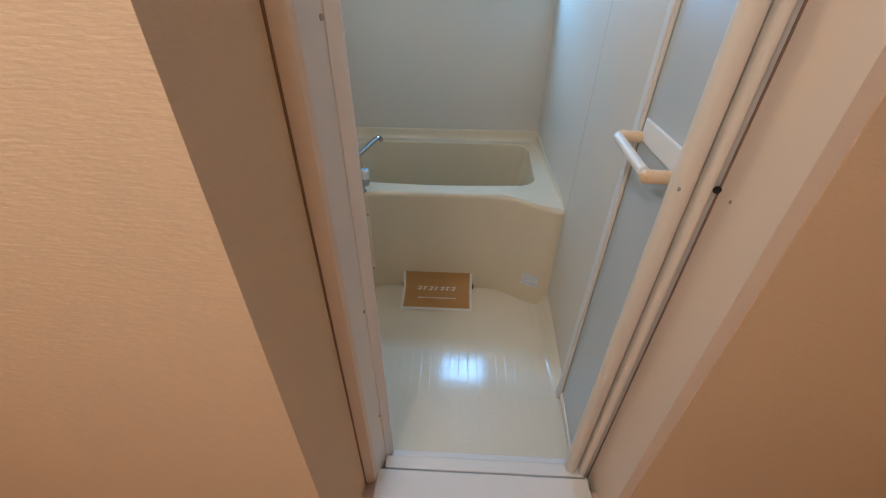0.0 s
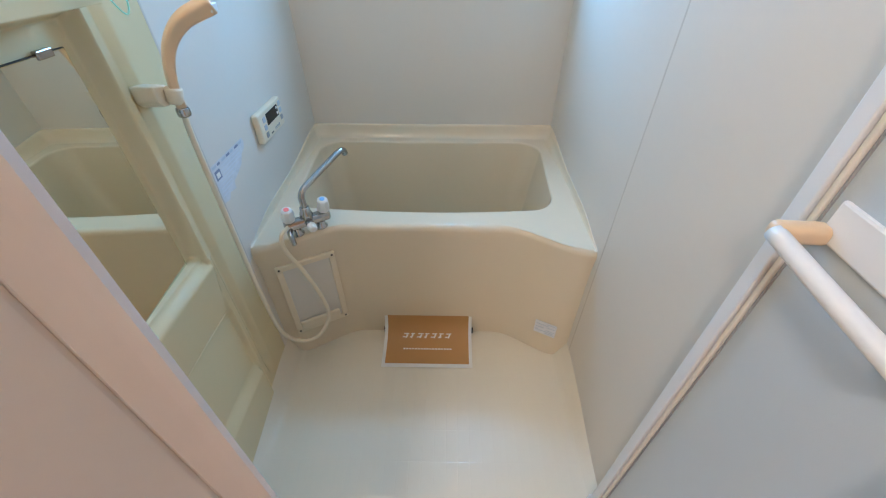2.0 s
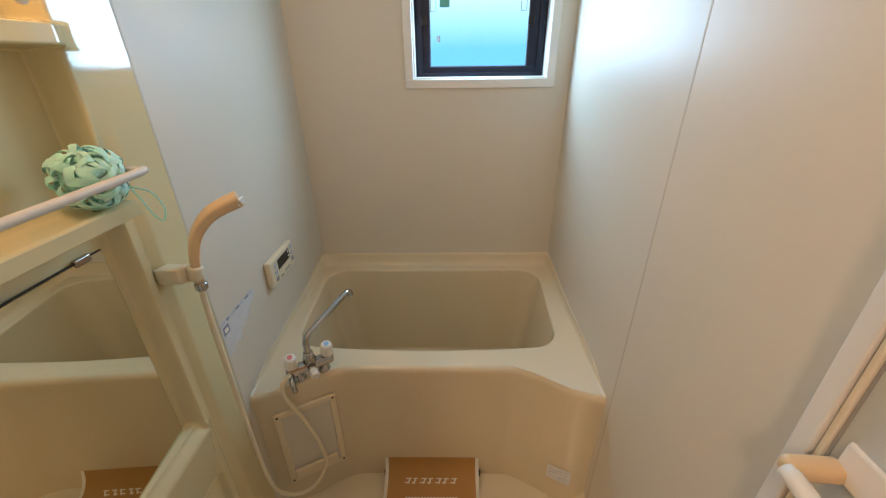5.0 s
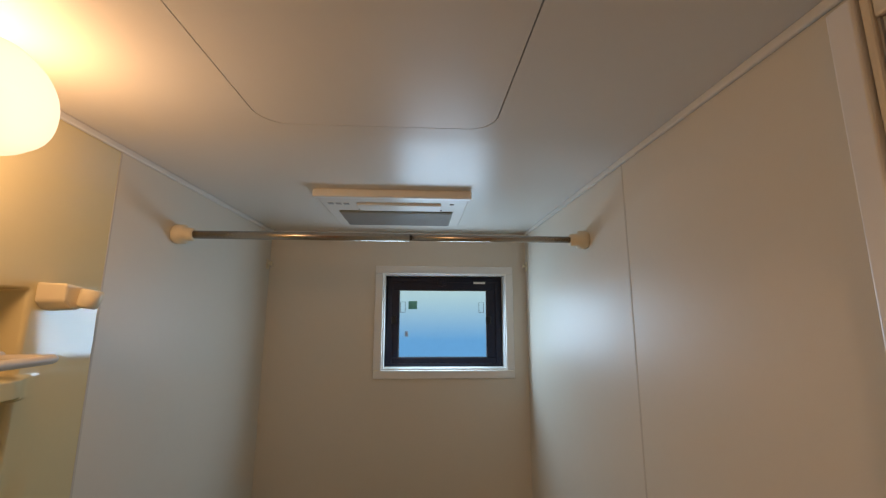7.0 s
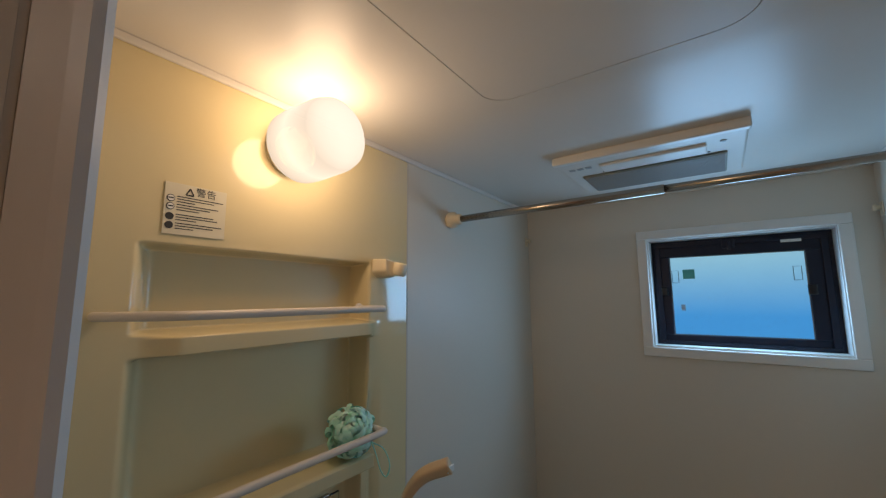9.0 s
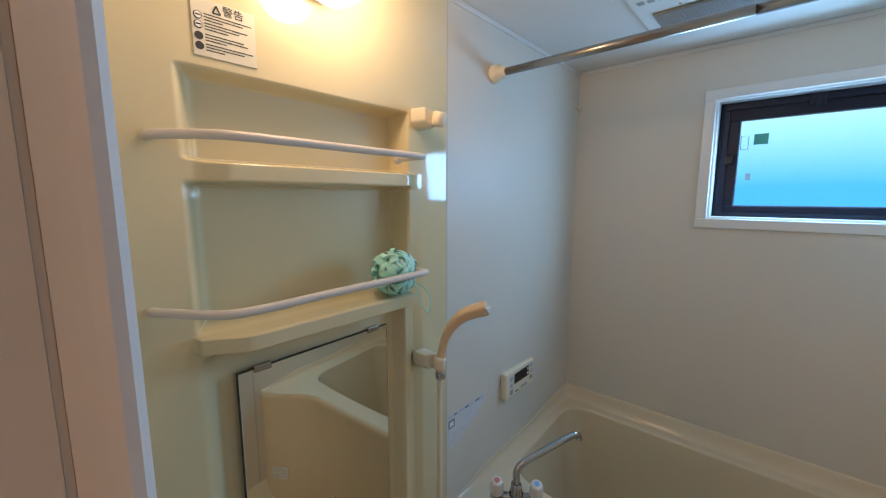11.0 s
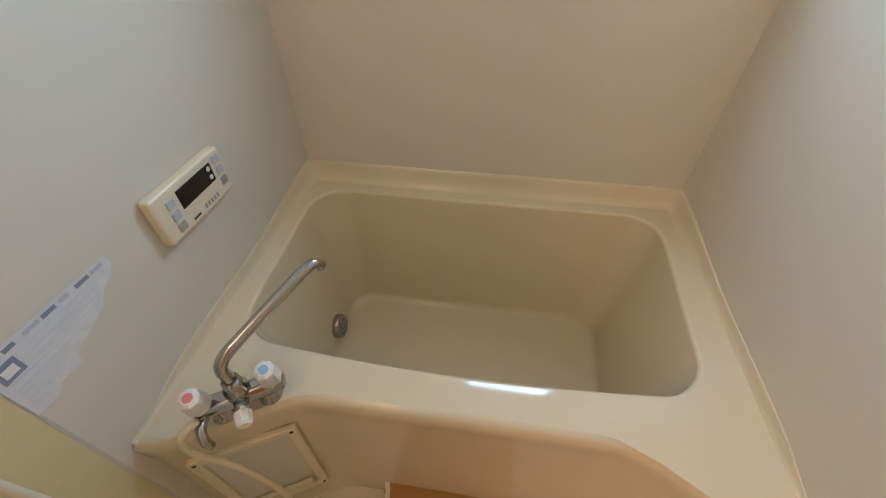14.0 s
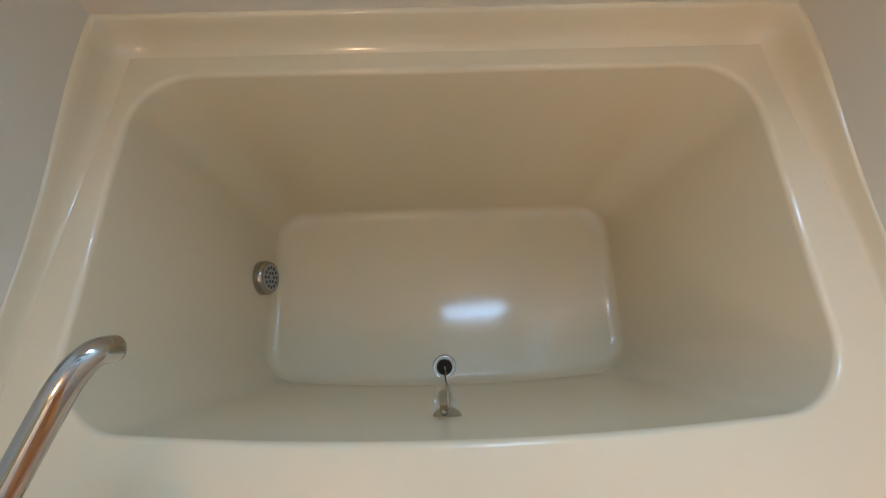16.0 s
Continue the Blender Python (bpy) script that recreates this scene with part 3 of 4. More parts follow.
bulb = bpy.data.lights.new("wall_lamp_bulb", "POINT")
bulb.energy, bulb.color, bulb.shadow_soft_size = BULB, (1.0, 0.71, 0.44), 0.06
new("wall_lamp_bulb", bulb).matrix_basis = Matrix.Translation((-XW + 0.115, 0.992, 2.002))

# ---- warning label ----
lab = thing("warning_label", (-XW + 0.0015, 0.821, 1.840), "printed black and white warning label on the wall", "label")
part("sheet", box((-0.001, -0.049, -0.044), (0.0005, 0.049, 0.044)), mat("label_film", (0.72, 0.66, 0.50), 0.4), lab)
writing("heading", "警告", 0.017, pose(0.0012, 0.014, 0.033, 90, 0, 90), INK, lab)
bm = bmesh.new()
tri = [(-0.018, 0.026), (-0.006, 0.026), (-0.012, 0.038)]
for a, b in zip(tri, tri[1:] + tri[:1]):
    d = Vector((0, b[0] - a[0], b[1] - a[1])).normalized()
    w = Vector((0, -d.z, d.y)) * 0.0012
    q = [Vector((0.0012, a[0], a[1])) + w, Vector((0.0012, a[0], a[1])) - w, Vector((0.0012, b[0], b[1])) - w, Vector((0.0012, b[0], b[1])) + w]
    bm.faces.new([bm.verts.new(v) for v in q])
part("triangle", bm, INK, lab)
for i, z in enumerate((0.017, 0.003, -0.014, -0.029)):
    part("symbol", lathe([(0, 0.0062), (0.0008, 0.0060)], (0.0006, -0.040, z), (1, -0.040, z), 20), INK, lab)
    if i < 2:
        part("symbol_field", lathe([(0, 0.0050), (0.0004, 0.0049)], (0.0015, -0.040, z), (1, -0.040, z), 20), PAPERW, lab)
        part("symbol_bar", box((0.0018, -0.044, z - 0.001), (0.0022, -0.036, z + 0.001)), INK, lab)
    for k in range(3):
        ln = (0.074, 0.066, 0.035)[k] * (1 - 0.1 * ((i + k) % 3))
        part("text_line", box((0.0006, -0.031, z + 0.0035 - 0.0045 * k), (0.0010, -0.031 + ln, z + 0.0050 - 0.0045 * k)), INK, lab)

# ---- shower ----
def holder(z, label):
    h = thing("shower_holder", (-XW, 1.278, z), label, "shower holder", "shower head holders")
    wedge = [(-0.032, 0.026), (0.010, 0.020), (0.024, 0.012), (0.024, -0.014), (0.002, -0.026), (-0.018, -0.022), (-0.032, -0.008)]
    k = len(wedge)
    b = link("bracket", [(-0.002, y, q) for y, q in wedge] + [(0.048, y * 0.9, q * 0.92) for y, q in wedge],
             [tuple(range(k)), tuple(range(k, 2 * k))] + [(i, (i + 1) % k, k + (i + 1) % k, k + i) for i in range(k)], CREAM, h)
    bev = b.modifiers.new("round", "BEVEL")
    bev.width, bev.segments = 0.004, 2
    part("cup", lathe([(0, 0.013), (0.005, 0.0165), (0.030, 0.018), (0.034, 0.015)], (0.058, 0.006, -0.020), (0.066, 0.009, 0.02), 24), CREAM, h, smooth=True)


holder(1.130, "cream shower holder on the moulded wall")
holder(1.765, "cream upper shower holder on the moulded wall")
sh = thing("hand_shower", (-0.516, 1.288, 1.12), "peach hand shower resting in its wall holder with cream hose", "shower")
part("handle", tube([(0, 0, -0.02), (0.004, 0.001, 0.04), (0.022, 0.008, 0.10), (0.060, 0.022, 0.145), (0.118, 0.046, 0.172)], 0.013, 24, 8, radii=[0.0095, 0.0100, 0.0110, 0.0130, 0.0150, 0.0160], flat=0.95, square=True), PEACH, sh, smooth=True)
part("spray_face", box((0.117, 0.033, 0.157), (0.1225, 0.059, 0.173), 0.002), WHITE, sh, "white spray face")
part("collar", lathe([(0, 0.0125), (0.004, 0.0145), (0.016, 0.0145), (0.020, 0.0125)], (0, 0, -0.04), (0, 0, 1), 20), CHROME, sh, smooth=True)
part("hose", tube([(0, 0, -0.03), (-0.008, 0.004, -0.10), (-0.014, 0.012, -0.35), (-0.014, 0.016, -0.62), (-0.004, 0.026, -0.84), (0.030, 0.070, -0.955),
                   (0.085, 0.112, -0.972), (0.128, 0.150, -0.90), (0.118, 0.158, -0.80), (0.082, 0.152, -0.66), (0.050, 0.136, -0.55), (0.050, 0.140, -0.49), (0.068, 0.168, -0.475)], 0.0072, 12, 10), CREAM, sh, "cream shower hose", smooth=True)

# ---- bath tap ----
tap = thing("bath_tap", pose(-0.404, 1.516, rim(1.516), 0, 0, 34), "chrome two-handle bath tap on the bathtub rim", "tap")
part("body", box((-0.080, -0.018, 0.026), (0.080, 0.018, 0.062), 0.012, 4), CHROME, tap, smooth=True)
for x in (-0.042, 0.042):
    part("foot", lathe([(0, 0.023), (0.004, 0.023), (0.010, 0.016), (0.034, 0.015)], (x, 0.004, 0), (x, 0.004, 1), 24), CHROME, tap, smooth=True)
part("hub", lathe([(0, 0.022), (0.034, 0.022), (0.044, 0.017), (0.058, 0.016)], (0, 0.0, 0.040), (0, 0, 1), 24), CHROME, tap, smooth=True)
for x, dot in ((-0.060, RED), (0.060, BLUE)):
    part("stem", lathe([(0, 0.012), (0.03, 0.011)], (x, 0, 0.048), (x, -0.1, 0.4), 20), CHROME, tap, smooth=True)
    hd = part("tap_handle", lathe([(0, 0.019), (0.004, 0.0220), (0.034, 0.0205), (0.046, 0.018), (0.050, 0.012)], (x, -0.006, 0.070), (x, -0.106, 0.470), 8), WHITE, tap, "white tap handle", smooth=False)
    part("dot", lathe([(0, 0.0088), (0.002, 0.0084)], (x, -0.0180, 0.1180), (x, -0.118, 0.5180), 20), dot, hd)


def arm(r, z):
    return (0.877 * r, 0.480 * r, z)


part("spout", tube([arm(0, 0.08), arm(0, 0.11), arm(0.000, 0.138), arm(0.014, 0.157), arm(0.05, 0.170), arm(0.16, 0.200), arm(0.208, 0.211), arm(0.230, 0.207), arm(0.237, 0.192)], 0.0112, 16, 8), CHROME, tap, smooth=True)
part("diverter", lathe([(0, 0.0135), (0.024, 0.0135), (0.028, 0.010)], (0, -0.012, 0.046), (0, -1.0, -0.05), 20), CHROME, tap, smooth=True)
part("diverter_knob", lathe([(0, 0.0135), (0.003, 0.0160), (0.022, 0.0150), (0.027, 0.011)], (0, -0.036, 0.044), (0, -1.0, -0.06), 8), WHITE, tap, "white shower selector knob")
part("hose_elbow", tube([(-0.062, -0.006, 0.036), (-0.072, -0.030, 0.036), (-0.072, -0.048, 0.022), (-0.070, -0.050, 0.0)], 0.009, 12, 6), CHROME, tap, smooth=True)

# ---- access panel on the bathtub front ----
p0 = Vector((-0.530, front(-0.530) + 0.006, 0))
p1 = Vector((-0.345, front(-0.345) + 0.006, 0))
ang = math.degrees(math.atan2(p1.y - p0.y, p1.x - p0.x))
pan = thing("access_panel", pose(p0.x, p0.y, 0.128, 0, 0, ang), "ivory plastic access panel screwed to the bathtub front", "panel")
PW, PH = (p1 - p0).length, 0.358
ring_frame("panel_frame", 0, PW, 0, PH, (0.022, 0.022, 0.022, 0.022), -0.010, 0.004, CREAM, pan, 0.003)
part("inner_plate", box((0.02, -0.002, 0.02), (PW - 0.02, 0.004, PH - 0.02), 0.002), mat("pale_plate", (0.70, 0.66, 0.58), 0.35), pan)
part("soap_ledge", box((0.02, -0.016, 0.022), (PW - 0.03, -0.002, 0.062), 0.008, 3), CREAM, pan)
for x in (0.011, PW - 0.011):
    for z in (0.012, PH - 0.012):
        part("screw", lathe([(0, 0.0045), (0.002, 0.004)], (x, -0.0095, z), (x, -1, z), 12), GAP, pan, "dark screw head")

# ---- drain cover sheet ----
dr = thing("drain_channel", (0, 1.550, -0.012), "dark floor drain slot at the foot of the bathtub", "drain")
part("slot", box((-0.201, -0.010, 0.002), (0.201, 0.004, 0.034), 0.003), GAP, dr)
sheet = thing("drain_cover_seal", (0, 1.362, -0.012), "brown printed seal with white border over the drain cover", "seal")
prof = [(-0.004, 0.0065), (0.05, 0.010), (0.09, 0.016), (0.130, 0.028), (0.158, 0.048), (0.178, 0.078), (0.189, 0.118)]
line = curve_points([(0, y, z) for y, z in prof], 5)


def strip(x0, x1, f0, f1, lift):
    """Piece of the bent sheet between two fractions of its length."""
    m = len(line) - 1
    fs = [f0] + [i / m for i in range(m + 1) if f0 < i / m < f1] + [f1]
    bm = bmesh.new()
    prev = None
    for f in fs:
        i = min(int(f * m), m - 1)
        p = line[i].lerp(line[i + 1], f * m - i)
        t = (line[i + 1] - line[i]).normalized()
        nn = Vector((0, -t.z, t.y))
        cur = [bm.verts.new((x, p.y + nn.y * lift, p.z + nn.z * lift)) for x in (x0, x1)]
        if prev:
            bm.faces.new((prev[0], prev[1], cur[1], cur[0]))
        prev = cur
    return bm


part("sheet", strip(-0.192, 0.192, 0, 1, 0.0012), PAPERW, sheet, "white bordered seal")
part("print", strip(-0.178, 0.178, 0.05, 0.985, 0.0026), PAPERB, sheet, "brown printed field", smooth=True)


def slant(x0, x1, f0, f1, lean):
    """Printed bar on the bent sheet, its upper end shifted sideways."""
    bm = strip(x0, x1, f0, f1, 0.0034)
    ys_ = [v.co.y + v.co.z for v in bm.verts]
    lo, hi = min(ys_), max(ys_)
    for v, q in zip(bm.verts, ys_):
        v.co.x += lean * (q - lo) / (hi - lo)
    return bm


for i in range(7):
    xx = -0.112 + i * 0.031
    wide = (0.022, 0.016, 0.024, 0.018, 0.022, 0.020, 0.022)[i]
    part("mark", slant(xx + 0.006, xx + 0.006 + wide, 0.582, 0.604, 0.001), PAPERW, sheet)
    part("mark", slant(xx + 0.012 - 0.008 * (i % 2), xx + 0.019 - 0.008 * (i % 2), 0.500, 0.580, 0.006), PAPERW, sheet)
    part("mark", slant(xx, xx + wide * 0.8, 0.512, 0.532, 0.001), PAPERW, sheet)
for i in range(17):
    xx = -0.105 + i * 0.0125
    part("text_bar", strip(xx, xx + 0.009, 0.285, 0.312, 0.0034), PAPERW, sheet)

# ---- stickers ----
a0 = math.degrees(math.atan2(front(0.54) - front(0.44), 0.10))
st = thing("bathtub_sticker", pose(0.485, front(0.485) + 0.0045, 0.150, 0, 0, a0), "small translucent printed sticker on the bathtub front", "sticker")
part("film", box((-0.044, -0.001, -0.036), (0.044, 0.0006, 0.036)), CLEAR, st)
for i in range(7):
    part("text_line", box((-0.038 if i % 2 else 0.004, -0.0016, 0.026 - 0.009 * i), (-0.006 + 0.02 * (i % 3) if i % 2 else 0.038, -0.0011, 0.029 - 0.009 * i)), BTN, st)
ws = thing("wall_sticker", (-XW + 0.001, 1.492, 0.832), "peeling translucent printed sticker on the wall panel", "sticker")
bm = bmesh.new()
cut = [(-0.106, 0.066), (0.098, 0.066), (0.104, 0.050), (0.092, 0.032), (0.070, 0.024), (0.050, 0.0), (0.020, -0.012), (-0.020, -0.024),
       (-0.024, -0.046), (-0.060, -0.040), (-0.075, -0.056), (-0.106, -0.050)]
bm.faces.new([bm.verts.new((0.0006, y, z)) for y, z in cut])
part("film", bm, CLEAR, ws)
for i in range(7):
    y = -0.100 + 0.028 * i
    part("text_bar", box((0.0009, y, 0.054), (0.0013, y + (0.022, 0.016, 0.024)[i % 3], 0.061)), INKB if i % 2 else BTN, ws)
for i in range(8):
    part("text_line", box((0.0009, -0.060 if i < 3 else -0.098, 0.044 - 0.011 * i), (0.0013, (0.080, 0.060, 0.064, 0.040, 0.010, -0.030, -0.034, -0.064)[i], 0.047 - 0.011 * i)), FAINT, ws)
part("emblem", box((0.0009, -0.098, 0.018), (0.0014, -0.068, 0.046)), INKB, ws, "dark printed emblem")
part("emblem_field", box((0.0013, -0.092, 0.024), (0.0017, -0.074, 0.038)), PAPERW, ws)

# ---- bath controller ----
ctl = thing("bath_controller", (-XW, 1.792, 0.880), "cream bath heater controller with dark display", "controller")
part("case", box((0, -0.105, -0.052), (0.024, 0.103, 0.050), 0.007, 3), CREAM, ctl)
part("display", box((0.0235, -0.045, -0.006), (0.0252, 0.062, 0.034), 0.001, 1), BLACK, ctl, "dark display window")
for z in (0.024, 0.006):
    part("indicator", lathe([(0, 0.0055), (0.0008, 0.005)], (0.0248, 0.052, z), (1, 0.052, z), 16), PAPERW, ctl, "pale round indicator")
for y, zz in ((-0.066, (0.022, -0.004, -0.030)), (0.082, (0.030, 0.006, -0.020))):
    for i, z in enumerate(zz):
        part("button", box((0.0235, y - 0.010, z - 0.009), (0.0265, y + 0.010, z + 0.009), 0.002), (BTN, BTN, GREY)[i], ctl, "blue-grey button")
for k in range(5):
    part("speaker_slot", box((0.0235, 0.004 + 0.010 * k, -0.040), (0.0246, 0.010 + 0.010 * k, -0.030)), GREY, ctl)
part("logo_bar", box((0.0235, -0.036, -0.040), (0.0246, -0.014, -0.036)), INK, ctl)

# ---- bathtub fittings ----
fit_ = thing("circulation_outlet", (-0.474, 1.990, 0.172), "round metal circulation fitting on the bathtub side", "fitting")
ax = (1, 0, 0.12)
part("body", lathe([(-0.02, 0.043), (0.012, 0.043), (0.020, 0.039), (0.020, 0.034)], (0, 0, 0), ax, 32), STEEL, fit_, smooth=True)
part("plate", lathe([(0.019, 0.035), (0.021, 0.034)], (0, 0, 0), ax, 32), GREY, fit_)
dv = Vector(ax).normalized()
du = dv.orthogonal().normalized()
dw = dv.cross(du)
for ringr, cnt in ((0.012, 6), (0.025, 12)):
    for k in range(cnt):
        a = math.tau * k / cnt
        c = dv * 0.0205 + (du * math.cos(a) + dw * math.sin(a)) * ringr
        part("hole", lathe([(0, 0.0042), (0.001, 0.0040)], c, c + dv, 10), BLACK, fit_)
pl = thing("bath_plug", (-0.020, 1.765, BZ - 0.002), "black rubber plug with ball chain in the bathtub drain", "plug")
part("drain_ring", lathe([(0, 0.031), (0.004, 0.031), (0.006, 0.026), (0.003, 0.022)], (0, 0, -0.003), (0, 0, 1), 32), CHROME, pl, smooth=True)
part("stopper", lathe([(0, 0.0195), (0.005, 0.0195), (0.008, 0.016), (0.008, 0.008), (0.014, 0.006)], (0, 0, -0.001), (0, 0, 1), 32), BLACK, pl, smooth=True)
part("chain", tube([(0, 0, 0.014), (0.002, -0.012, 0.018), (0.001, -0.030, 0.06), (0.003, -0.055, 0.18), (0.002, -0.080, 0.32), (0, -0.095, 0.41)], 0.0022, 8, 8), STEEL, pl, smooth=True)
ch = thing("chain_holder", (-0.020, 1.664, 0.455), "chrome chain holder on the inside of the bathtub", "fitting")
part("plate", lathe([(0, 0.022), (0.008, 0.022), (0.011, 0.017)], (0, -0.010, -0.004), (0, 0.85, 0.62), 24), mat("dull_nickel", (0.42, 0.37, 0.29), 0.4, 0.6), ch, "dull nickel plate", smooth=True)
part("hook", tube([(-0.006, 0.004, 0.016), (-0.006, 0.010, 0.030), (-0.006, 0.006, 0.044), (-0.004, 0.000, 0.050)], 0.005, 10, 6), STEEL, ch, "small dark hook", smooth=True)

# ---- tension pole, line hooks ----
pole = thing("tension_pole", (0, 1.606, 1.951), "stainless steel tension pole with cream end caps", "pole")
part("tube_outer", lathe([(0, 0.0115), (0.62, 0.0115)], (-0.555, 0, 0), (1, 0, 0), 20), STEEL, pole, smooth=True)
part("tube_inner", lathe([(0, 0.0095), (0.50, 0.0095)], (0.06, 0, 0), (1, 0, 0), 20), STEEL, pole, smooth=True)
for s in (-1, 1):
    part("end_cap", lathe([(0, 0.0255), (0.004, 0.0275), (0.024, 0.0270), (0.027, 0.019), (0.046, 0.018), (0.050, 0.0155)], (s * 0.58, 0, 0), (0, 0, 0), 24), CREAM, pole, "cream rubber end cap", smooth=True)
for s in (-1, 1):
    hk = thing("line_hook", (s * XW, 2.250, 1.949), "small clothesline hook in the wall corner", "hook", "clothesline hooks")
    part("plate", box((-0.004 if s > 0 else 0, -0.014, -0.022), (0 if s > 0 else 0.004, 0.014, 0.022), 0.002), CREAM, hk)
    part("pin", lathe([(0, 0.008), (0.012, 0.007), (0.016, 0.011), (0.020, 0.010)], (0, 0, 0.004), (-s, 0, 0.004), 16), CREAM, hk, smooth=True)

# ---- bathroom fan heater in the ceiling ----
fan = thing("ceiling_fan_heater", (0.010, 1.850, ZC), "off-white ceiling bathroom fan heater with grille", "fan heater")
part("casing", box((-0.236, -0.196, -0.022), (0.236, 0.196, 0.01), 0.006, 3), CEIL, fan)
part("lip", box((-0.240, -0.200, -0.026), (0.240, -0.176, -0.002), 0.004, 2), WHITE, fan)
part("flap", box((-0.120, -0.125, -0.030), (0.150, -0.055, -0.021), 0.004, 2), WHITE, fan, "white air outlet flap")
part("outlet_gap", box((-0.126, -0.050, -0.0235), (0.156, -0.044, -0.0215)), BLACK, fan)
part("grille_frame", box((-0.195, -0.03, -0.028), (0.195, 0.165, -0.021), 0.003), mat("olive_grey_plastic", (0.24, 0.23, 0.18), 0.5), fan, "grey air intake grille")
for i in range(22):
    y = -0.022 + i * 0.0083
    part("slat", box((-0.190, y, -0.0305), (0.190, y + 0.003, -0.0275)), GREY, fan)
for x in (-0.205, -0.180, -0.155):
    part("indicator", box((x - 0.008, -0.12, -0.0235), (x + 0.009, -0.104, -0.0212)), GREY, fan)
part("sensor", lathe([(0, 0.008), (0.003, 0.006)], (0.185, -0.12, -0.022), (0.185, -0.12, -1), 16), GREY, fan)

# ---- doorway ----
fr = thing("door_frame_1", (-0.12, 0.55, 0.05), "cream and white bathroom door frame with raised sill", "door frame", kind="structure")


def poly(name, pts, z0, z1, material, parent, off=(0, 0, 0), label=""):
    k = len(pts)
    v = [(x - off[0], y - off[1], z0 - off[2]) for x, y in pts] + [(x - off[0], y - off[1], z1 - off[2]) for x, y in pts]
    f = [tuple(range(k)), tuple(range(k, 2 * k))] + [(i, (i + 1) % k, k + (i + 1) % k, k + i) for i in range(k)]
    return link(name, v, f, material, parent, label)


FO = (-0.12, 0.55, 0.05)
DTOP = 2.085
poly("casing", [(-0.21, 0.472), (-0.178, 0.4665), (-0.150, 0.474), (-0.145, 0.488), (-0.21, 0.490)], 0.0, DTOP, WOODC, fr, FO, "cream casing strip")
# thin solid strip, its brown painted as the gap's shadow line
poly("gap", [(-0.182, 0.4605), (-0.1782, 0.4605), (-0.1782, 0.4672), (-0.182, 0.4665)], 0.04, DTOP, GAPSHADE, fr, FO, "brown strip added as the shadow line of the gap beside the casing")
poly("jamb", [(-0.166, 0.4902), (-0.146, 0.4902), (-0.1285, 0.5560), (-0.166, 0.5560)], 0.0, DTOP, FRAMEW, fr, FO)
poly("groove", [(-0.166, 0.5562), (-0.1305, 0.5562), (-0.1290, 0.5600), (-0.166, 0.5600)], 0.0, DTOP, FRAMEW, fr, FO)
poly("stop", [(-0.166, 0.5602), (-0.1260, 0.5602), (-0.112, 0.5740), (-0.1050, 0.5800), (-0.1050, 0.5860), (-0.111, 0.5910), (-0.166, 0.5940)], 0.0, DTOP, FRAMEW, fr, FO)
poly("jamb", [(0.584, 0.5415), (0.600, 0.5415), (0.600, 0.602), (0.556, 0.602), (0.556, 0.548), (0.562, 0.5415)], 0.0, DTOP, FRAMEG, fr, FO, "grey-white frame strip")
# same painted shadow line on the other side of the doorway
poly("gap", [(0.5805, 0.5386), (0.586, 0.5386), (0.586, 0.5413), (0.5805, 0.5413)], 0.0, DTOP, GAPSHADE, fr, FO, "brown strip added as the shadow line of the gap beside the casing")
poly("casing", [(0.592, 0.396), (0.640, 0.396), (0.640, 0.5385), (0.584, 0.5385)], 0.0, DTOP, WOODC, fr, FO, "cream casing strip")
part("head", box((-0.15 - FO[0], 0.478 - FO[1], 2.070 - FO[2]), (0.565 - FO[0], 0.602 - FO[1], 2.10 - FO[2]), 0.003), FRAME, fr)
part("sill", box((-0.148 - FO[0], 0.420 - FO[1], -0.02 - FO[2]), (0.566 - FO[0], 0.512 - FO[1], 0.050 - FO[2]), 0.004), WHITE, fr, "white door sill")
part("sill_rail", box((-0.126 - FO[0], 0.519 - FO[1], -0.02 - FO[2]), (0.556 - FO[0], 0.560 - FO[1], 0.046 - FO[2]), 0.004), WHITE, fr, "white sill rail")
part("sill_lip", box((-0.11 - FO[0], 0.566 - FO[1], -0.02 - FO[2]), (0.556 - FO[0], 0.590 - FO[1], 0.030 - FO[2]), 0.006), FRAMEW, fr)
for z in (1.380, 0.75, 0.30):
    part("screw", lathe([(0, 0.0055), (0.0015, 0.005)], (-0.1300 - FO[0], 0.5515 - FO[1], z - FO[2]), (0.9 - FO[0], 0.5515 - 0.27 - FO[1], z - FO[2]), 14), GREY, fr)
part("catch", lathe([(0, 0.0075), (0.003, 0.007)], (0.577 - FO[0], 0.5385 - FO[1], 1.113 - FO[2]), (0.45 - FO[0], -0.5 - FO[1], 1.113 - FO[2]), 14), BLACK, fr)
part("screw", lathe([(0, 0.004), (0.0015, 0.0035)], (0.5868 - FO[0], 0.505 - FO[1], 1.105 - FO[2]), (-1, 0.45 - FO[1], 1.105 - FO[2]), 12), GREY, fr)

# ---- folding door, folded open ----
door = thing("folding_door", pose(0.521, 0.526, 0.030, 0, 0, -4.3), "folding bathroom door with frosted panels, folded open", "door")
DH, DW = 2.030, 0.350


def stile(y0, y1, x0, x1, name="stile"):
    part(name, box((x0, y0, 0), (x1, y1, DH), min(0.010, (x1 - x0) / 2.2), 4), FRAME, door)


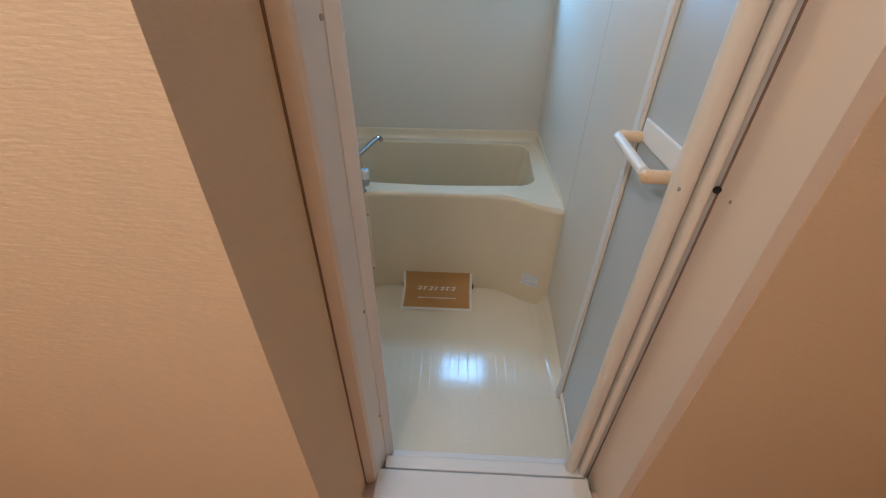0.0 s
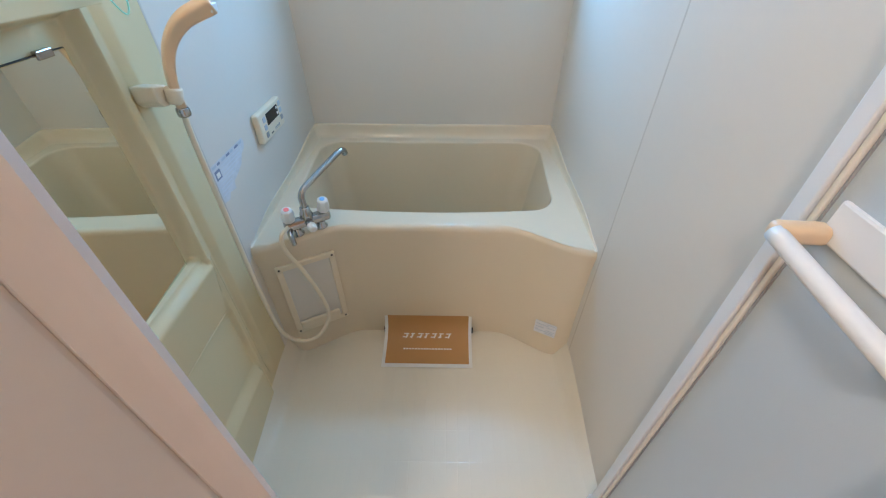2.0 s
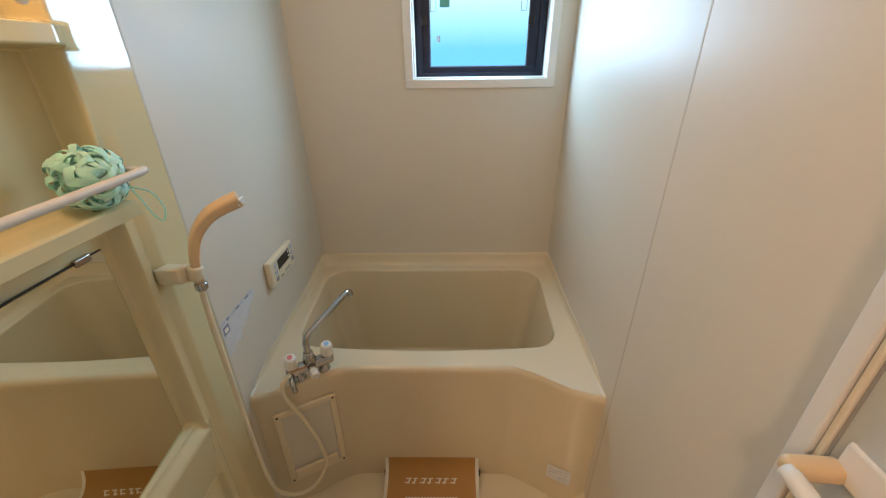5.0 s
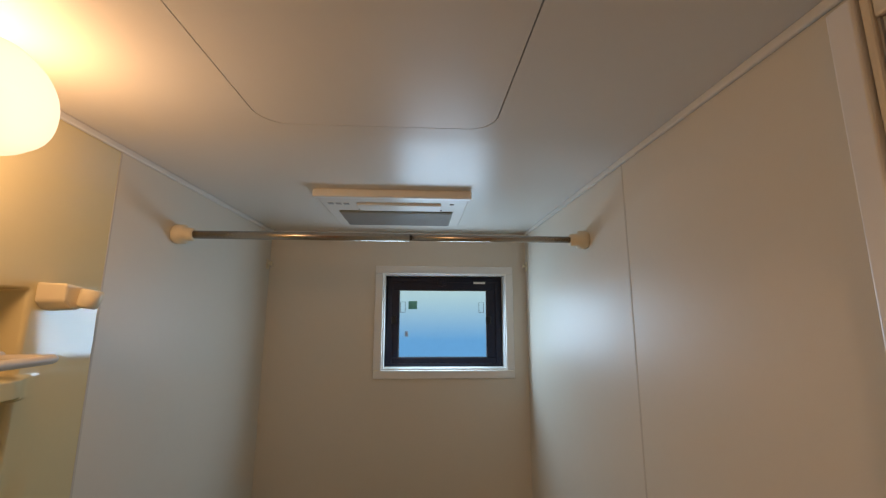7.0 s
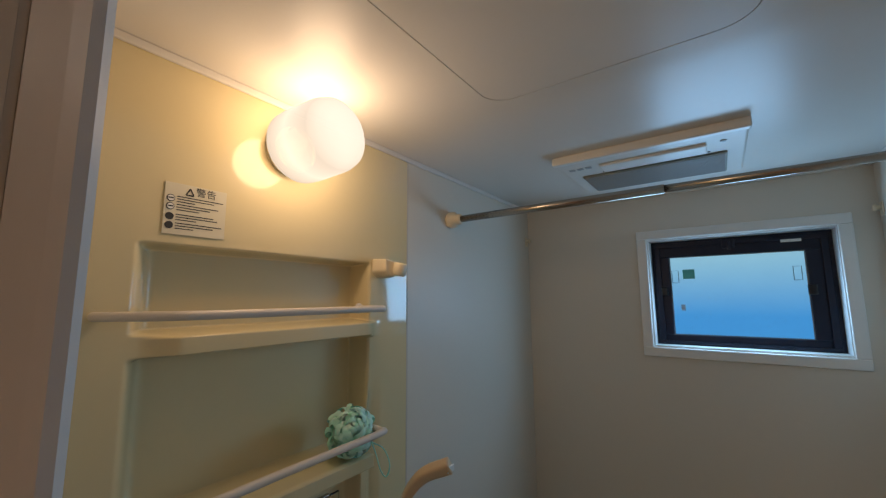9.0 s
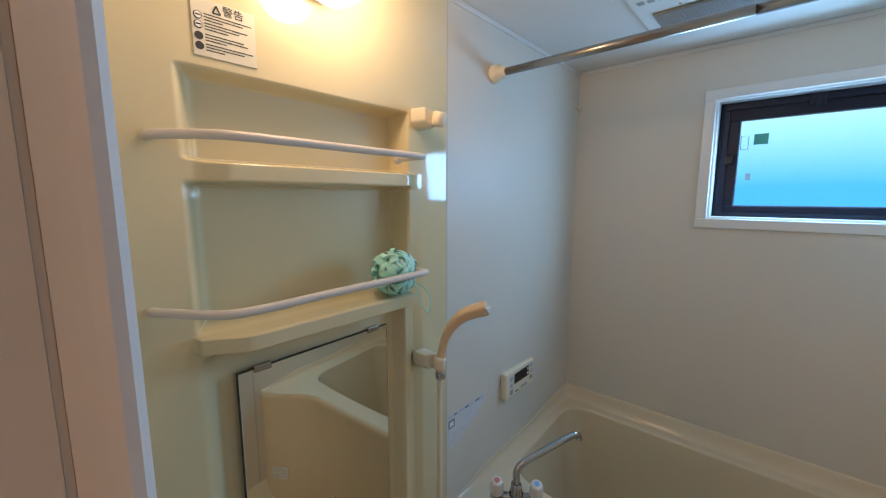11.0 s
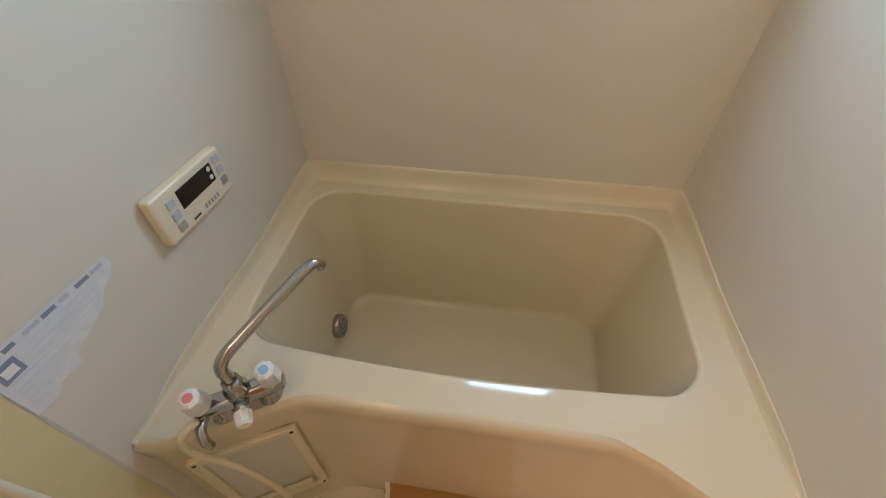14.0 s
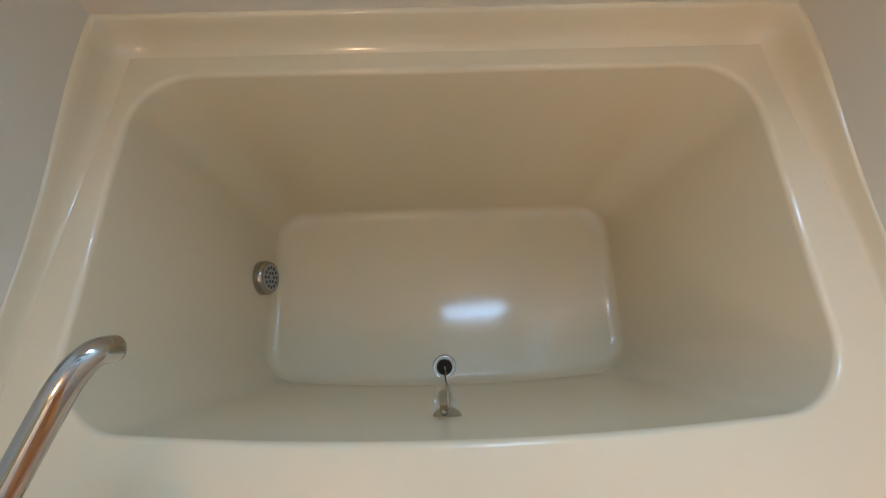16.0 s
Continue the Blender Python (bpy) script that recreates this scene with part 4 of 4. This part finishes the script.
part("stile", box((-0.026, 0.006, 0), (0.016, 0.046, DH), 0.0185, 6), FRAME, door, "rounded cream stile", smooth=True)
part("stile", box((-0.010, DW - 0.028, 0), (0.016, DW, DH), 0.003, 3), FRAMEW, door, "white edge stile")
part("bead", box((-0.005, DW - 0.038, 0), (0.016, DW - 0.0295, DH), 0.0025, 2), FRAME, door, "narrow cream glazing bead")
part("gasket", box((0.0, DW - 0.041, 0.034), (0.014, DW - 0.0385, DH - 0.034)), GREY, door, "thin grey gasket line")
part("panel", box((0.003, 0.038, 0.035), (0.009, DW - 0.034, DH - 0.035)), FROST, door, "pale frosted plastic panel")
part("bottom_rail", box((-0.003, 0.041, 0.0), (0.014, DW - 0.0385, 0.034), 0.003), FRAME, door)
part("top_rail", box((-0.003, 0.041, DH - 0.034), (0.014, DW - 0.0385, DH), 0.003), FRAME, door)
stile(0.0, 0.034, 0.020, 0.042)
stile(DW - 0.034, DW, 0.020, 0.042)
part("panel", box((0.028, 0.032, 0.035), (0.034, DW - 0.032, DH - 0.035)), FROST, door, "pale frosted plastic panel")
part("guide_foot", box((-0.008, DW - 0.02, -0.034), (0.010, DW + 0.012, -0.001), 0.003), WHITE, door)
part("grip", tube([(-0.052, 0.090, 1.078), (-0.056, 0.18, 1.083), (-0.060, 0.287, 1.090)], 0.0115, 14, 8), WHITE, door, "white door pull", smooth=True)
for y, z in ((0.076, 1.077), (0.290, 1.090)):
    part("grip_end", box((-0.064, y - 0.014, z - 0.013), (0.004, y + 0.014, z + 0.013), 0.010, 4), PEACH, door, "peach door pull end", smooth=True)
part("grip_plate", box((-0.004, 0.066, 1.082), (0.004, 0.296, 1.136), 0.004, 2), WHITE, door, "white backing plate")
part("screw", lathe([(0, 0.005), (0.002, 0.004)], (-0.016, 0.010, 1.083), (-1, -0.6, 1.083), 12), GREY, door)

# ---- washroom outside ----
def outside(nm, lo, hi, material, label, cat):
    tagged(part(nm, box(lo, hi), material), label, cat, kind="structure")


outside("wall_washroom_west", (-1.3, 0.224, 0.0), (-0.181, 0.4755, 2.4), PLASTER, "warm beige wallpapered wall beside the doorway", "wall")
outside("wall_washroom_east", (0.625, 0.393, 0.0), (1.3, 0.60, 2.4), PLASTER, "warm beige wallpapered wall beside the doorway", "wall")
outside("wall_washroom_head", (-0.181, 0.224, 2.09), (0.625, 0.4755, 2.4), PLASTER, "warm beige wallpapered wall above the doorway", "wall")
outside("wall_washroom_far_west", (-1.35, -1.3, 0.0), (-1.3, 0.4985, 2.4), PLASTER, "beige wallpapered washroom wall", "wall")
outside("wall_washroom_far_east", (1.3, -1.3, 0.0), (1.35, 0.60, 2.4), PLASTER, "beige wallpapered washroom wall", "wall")
outside("wall_washroom_south", (-1.3, -1.35, 0.0), (1.3, -1.3, 2.4), PLASTER, "beige wallpapered washroom wall", "wall")
outside("floor_washroom", (-1.3, -1.3, -0.05), (1.3, 0.4755, 0.038), WASHFLOOR, "pinkish beige washroom vinyl floor", "floor")
outside("ceiling_washroom", (-1.35, -1.35, 2.4), (1.35, 0.62, 2.45), PLASTER, "beige washroom ceiling", "ceiling")
wl = thing("ceiling_light", (-0.35, -0.45, 2.4), "round lit washroom ceiling light", "ceiling light")
part("rim", lathe([(0, 0.17), (0.03, 0.17), (0.04, 0.16)], (0, 0, 0), (0, 0, -1), 40), WHITE, wl, smooth=True)
part("diffuser", lathe([(0.041, 0.158), (0.06, 0.15), (0.08, 0.10), (0.085, 0.02)], (0, 0, 0), (0, 0, -1), 40), WASHLIT, wl, smooth=True)
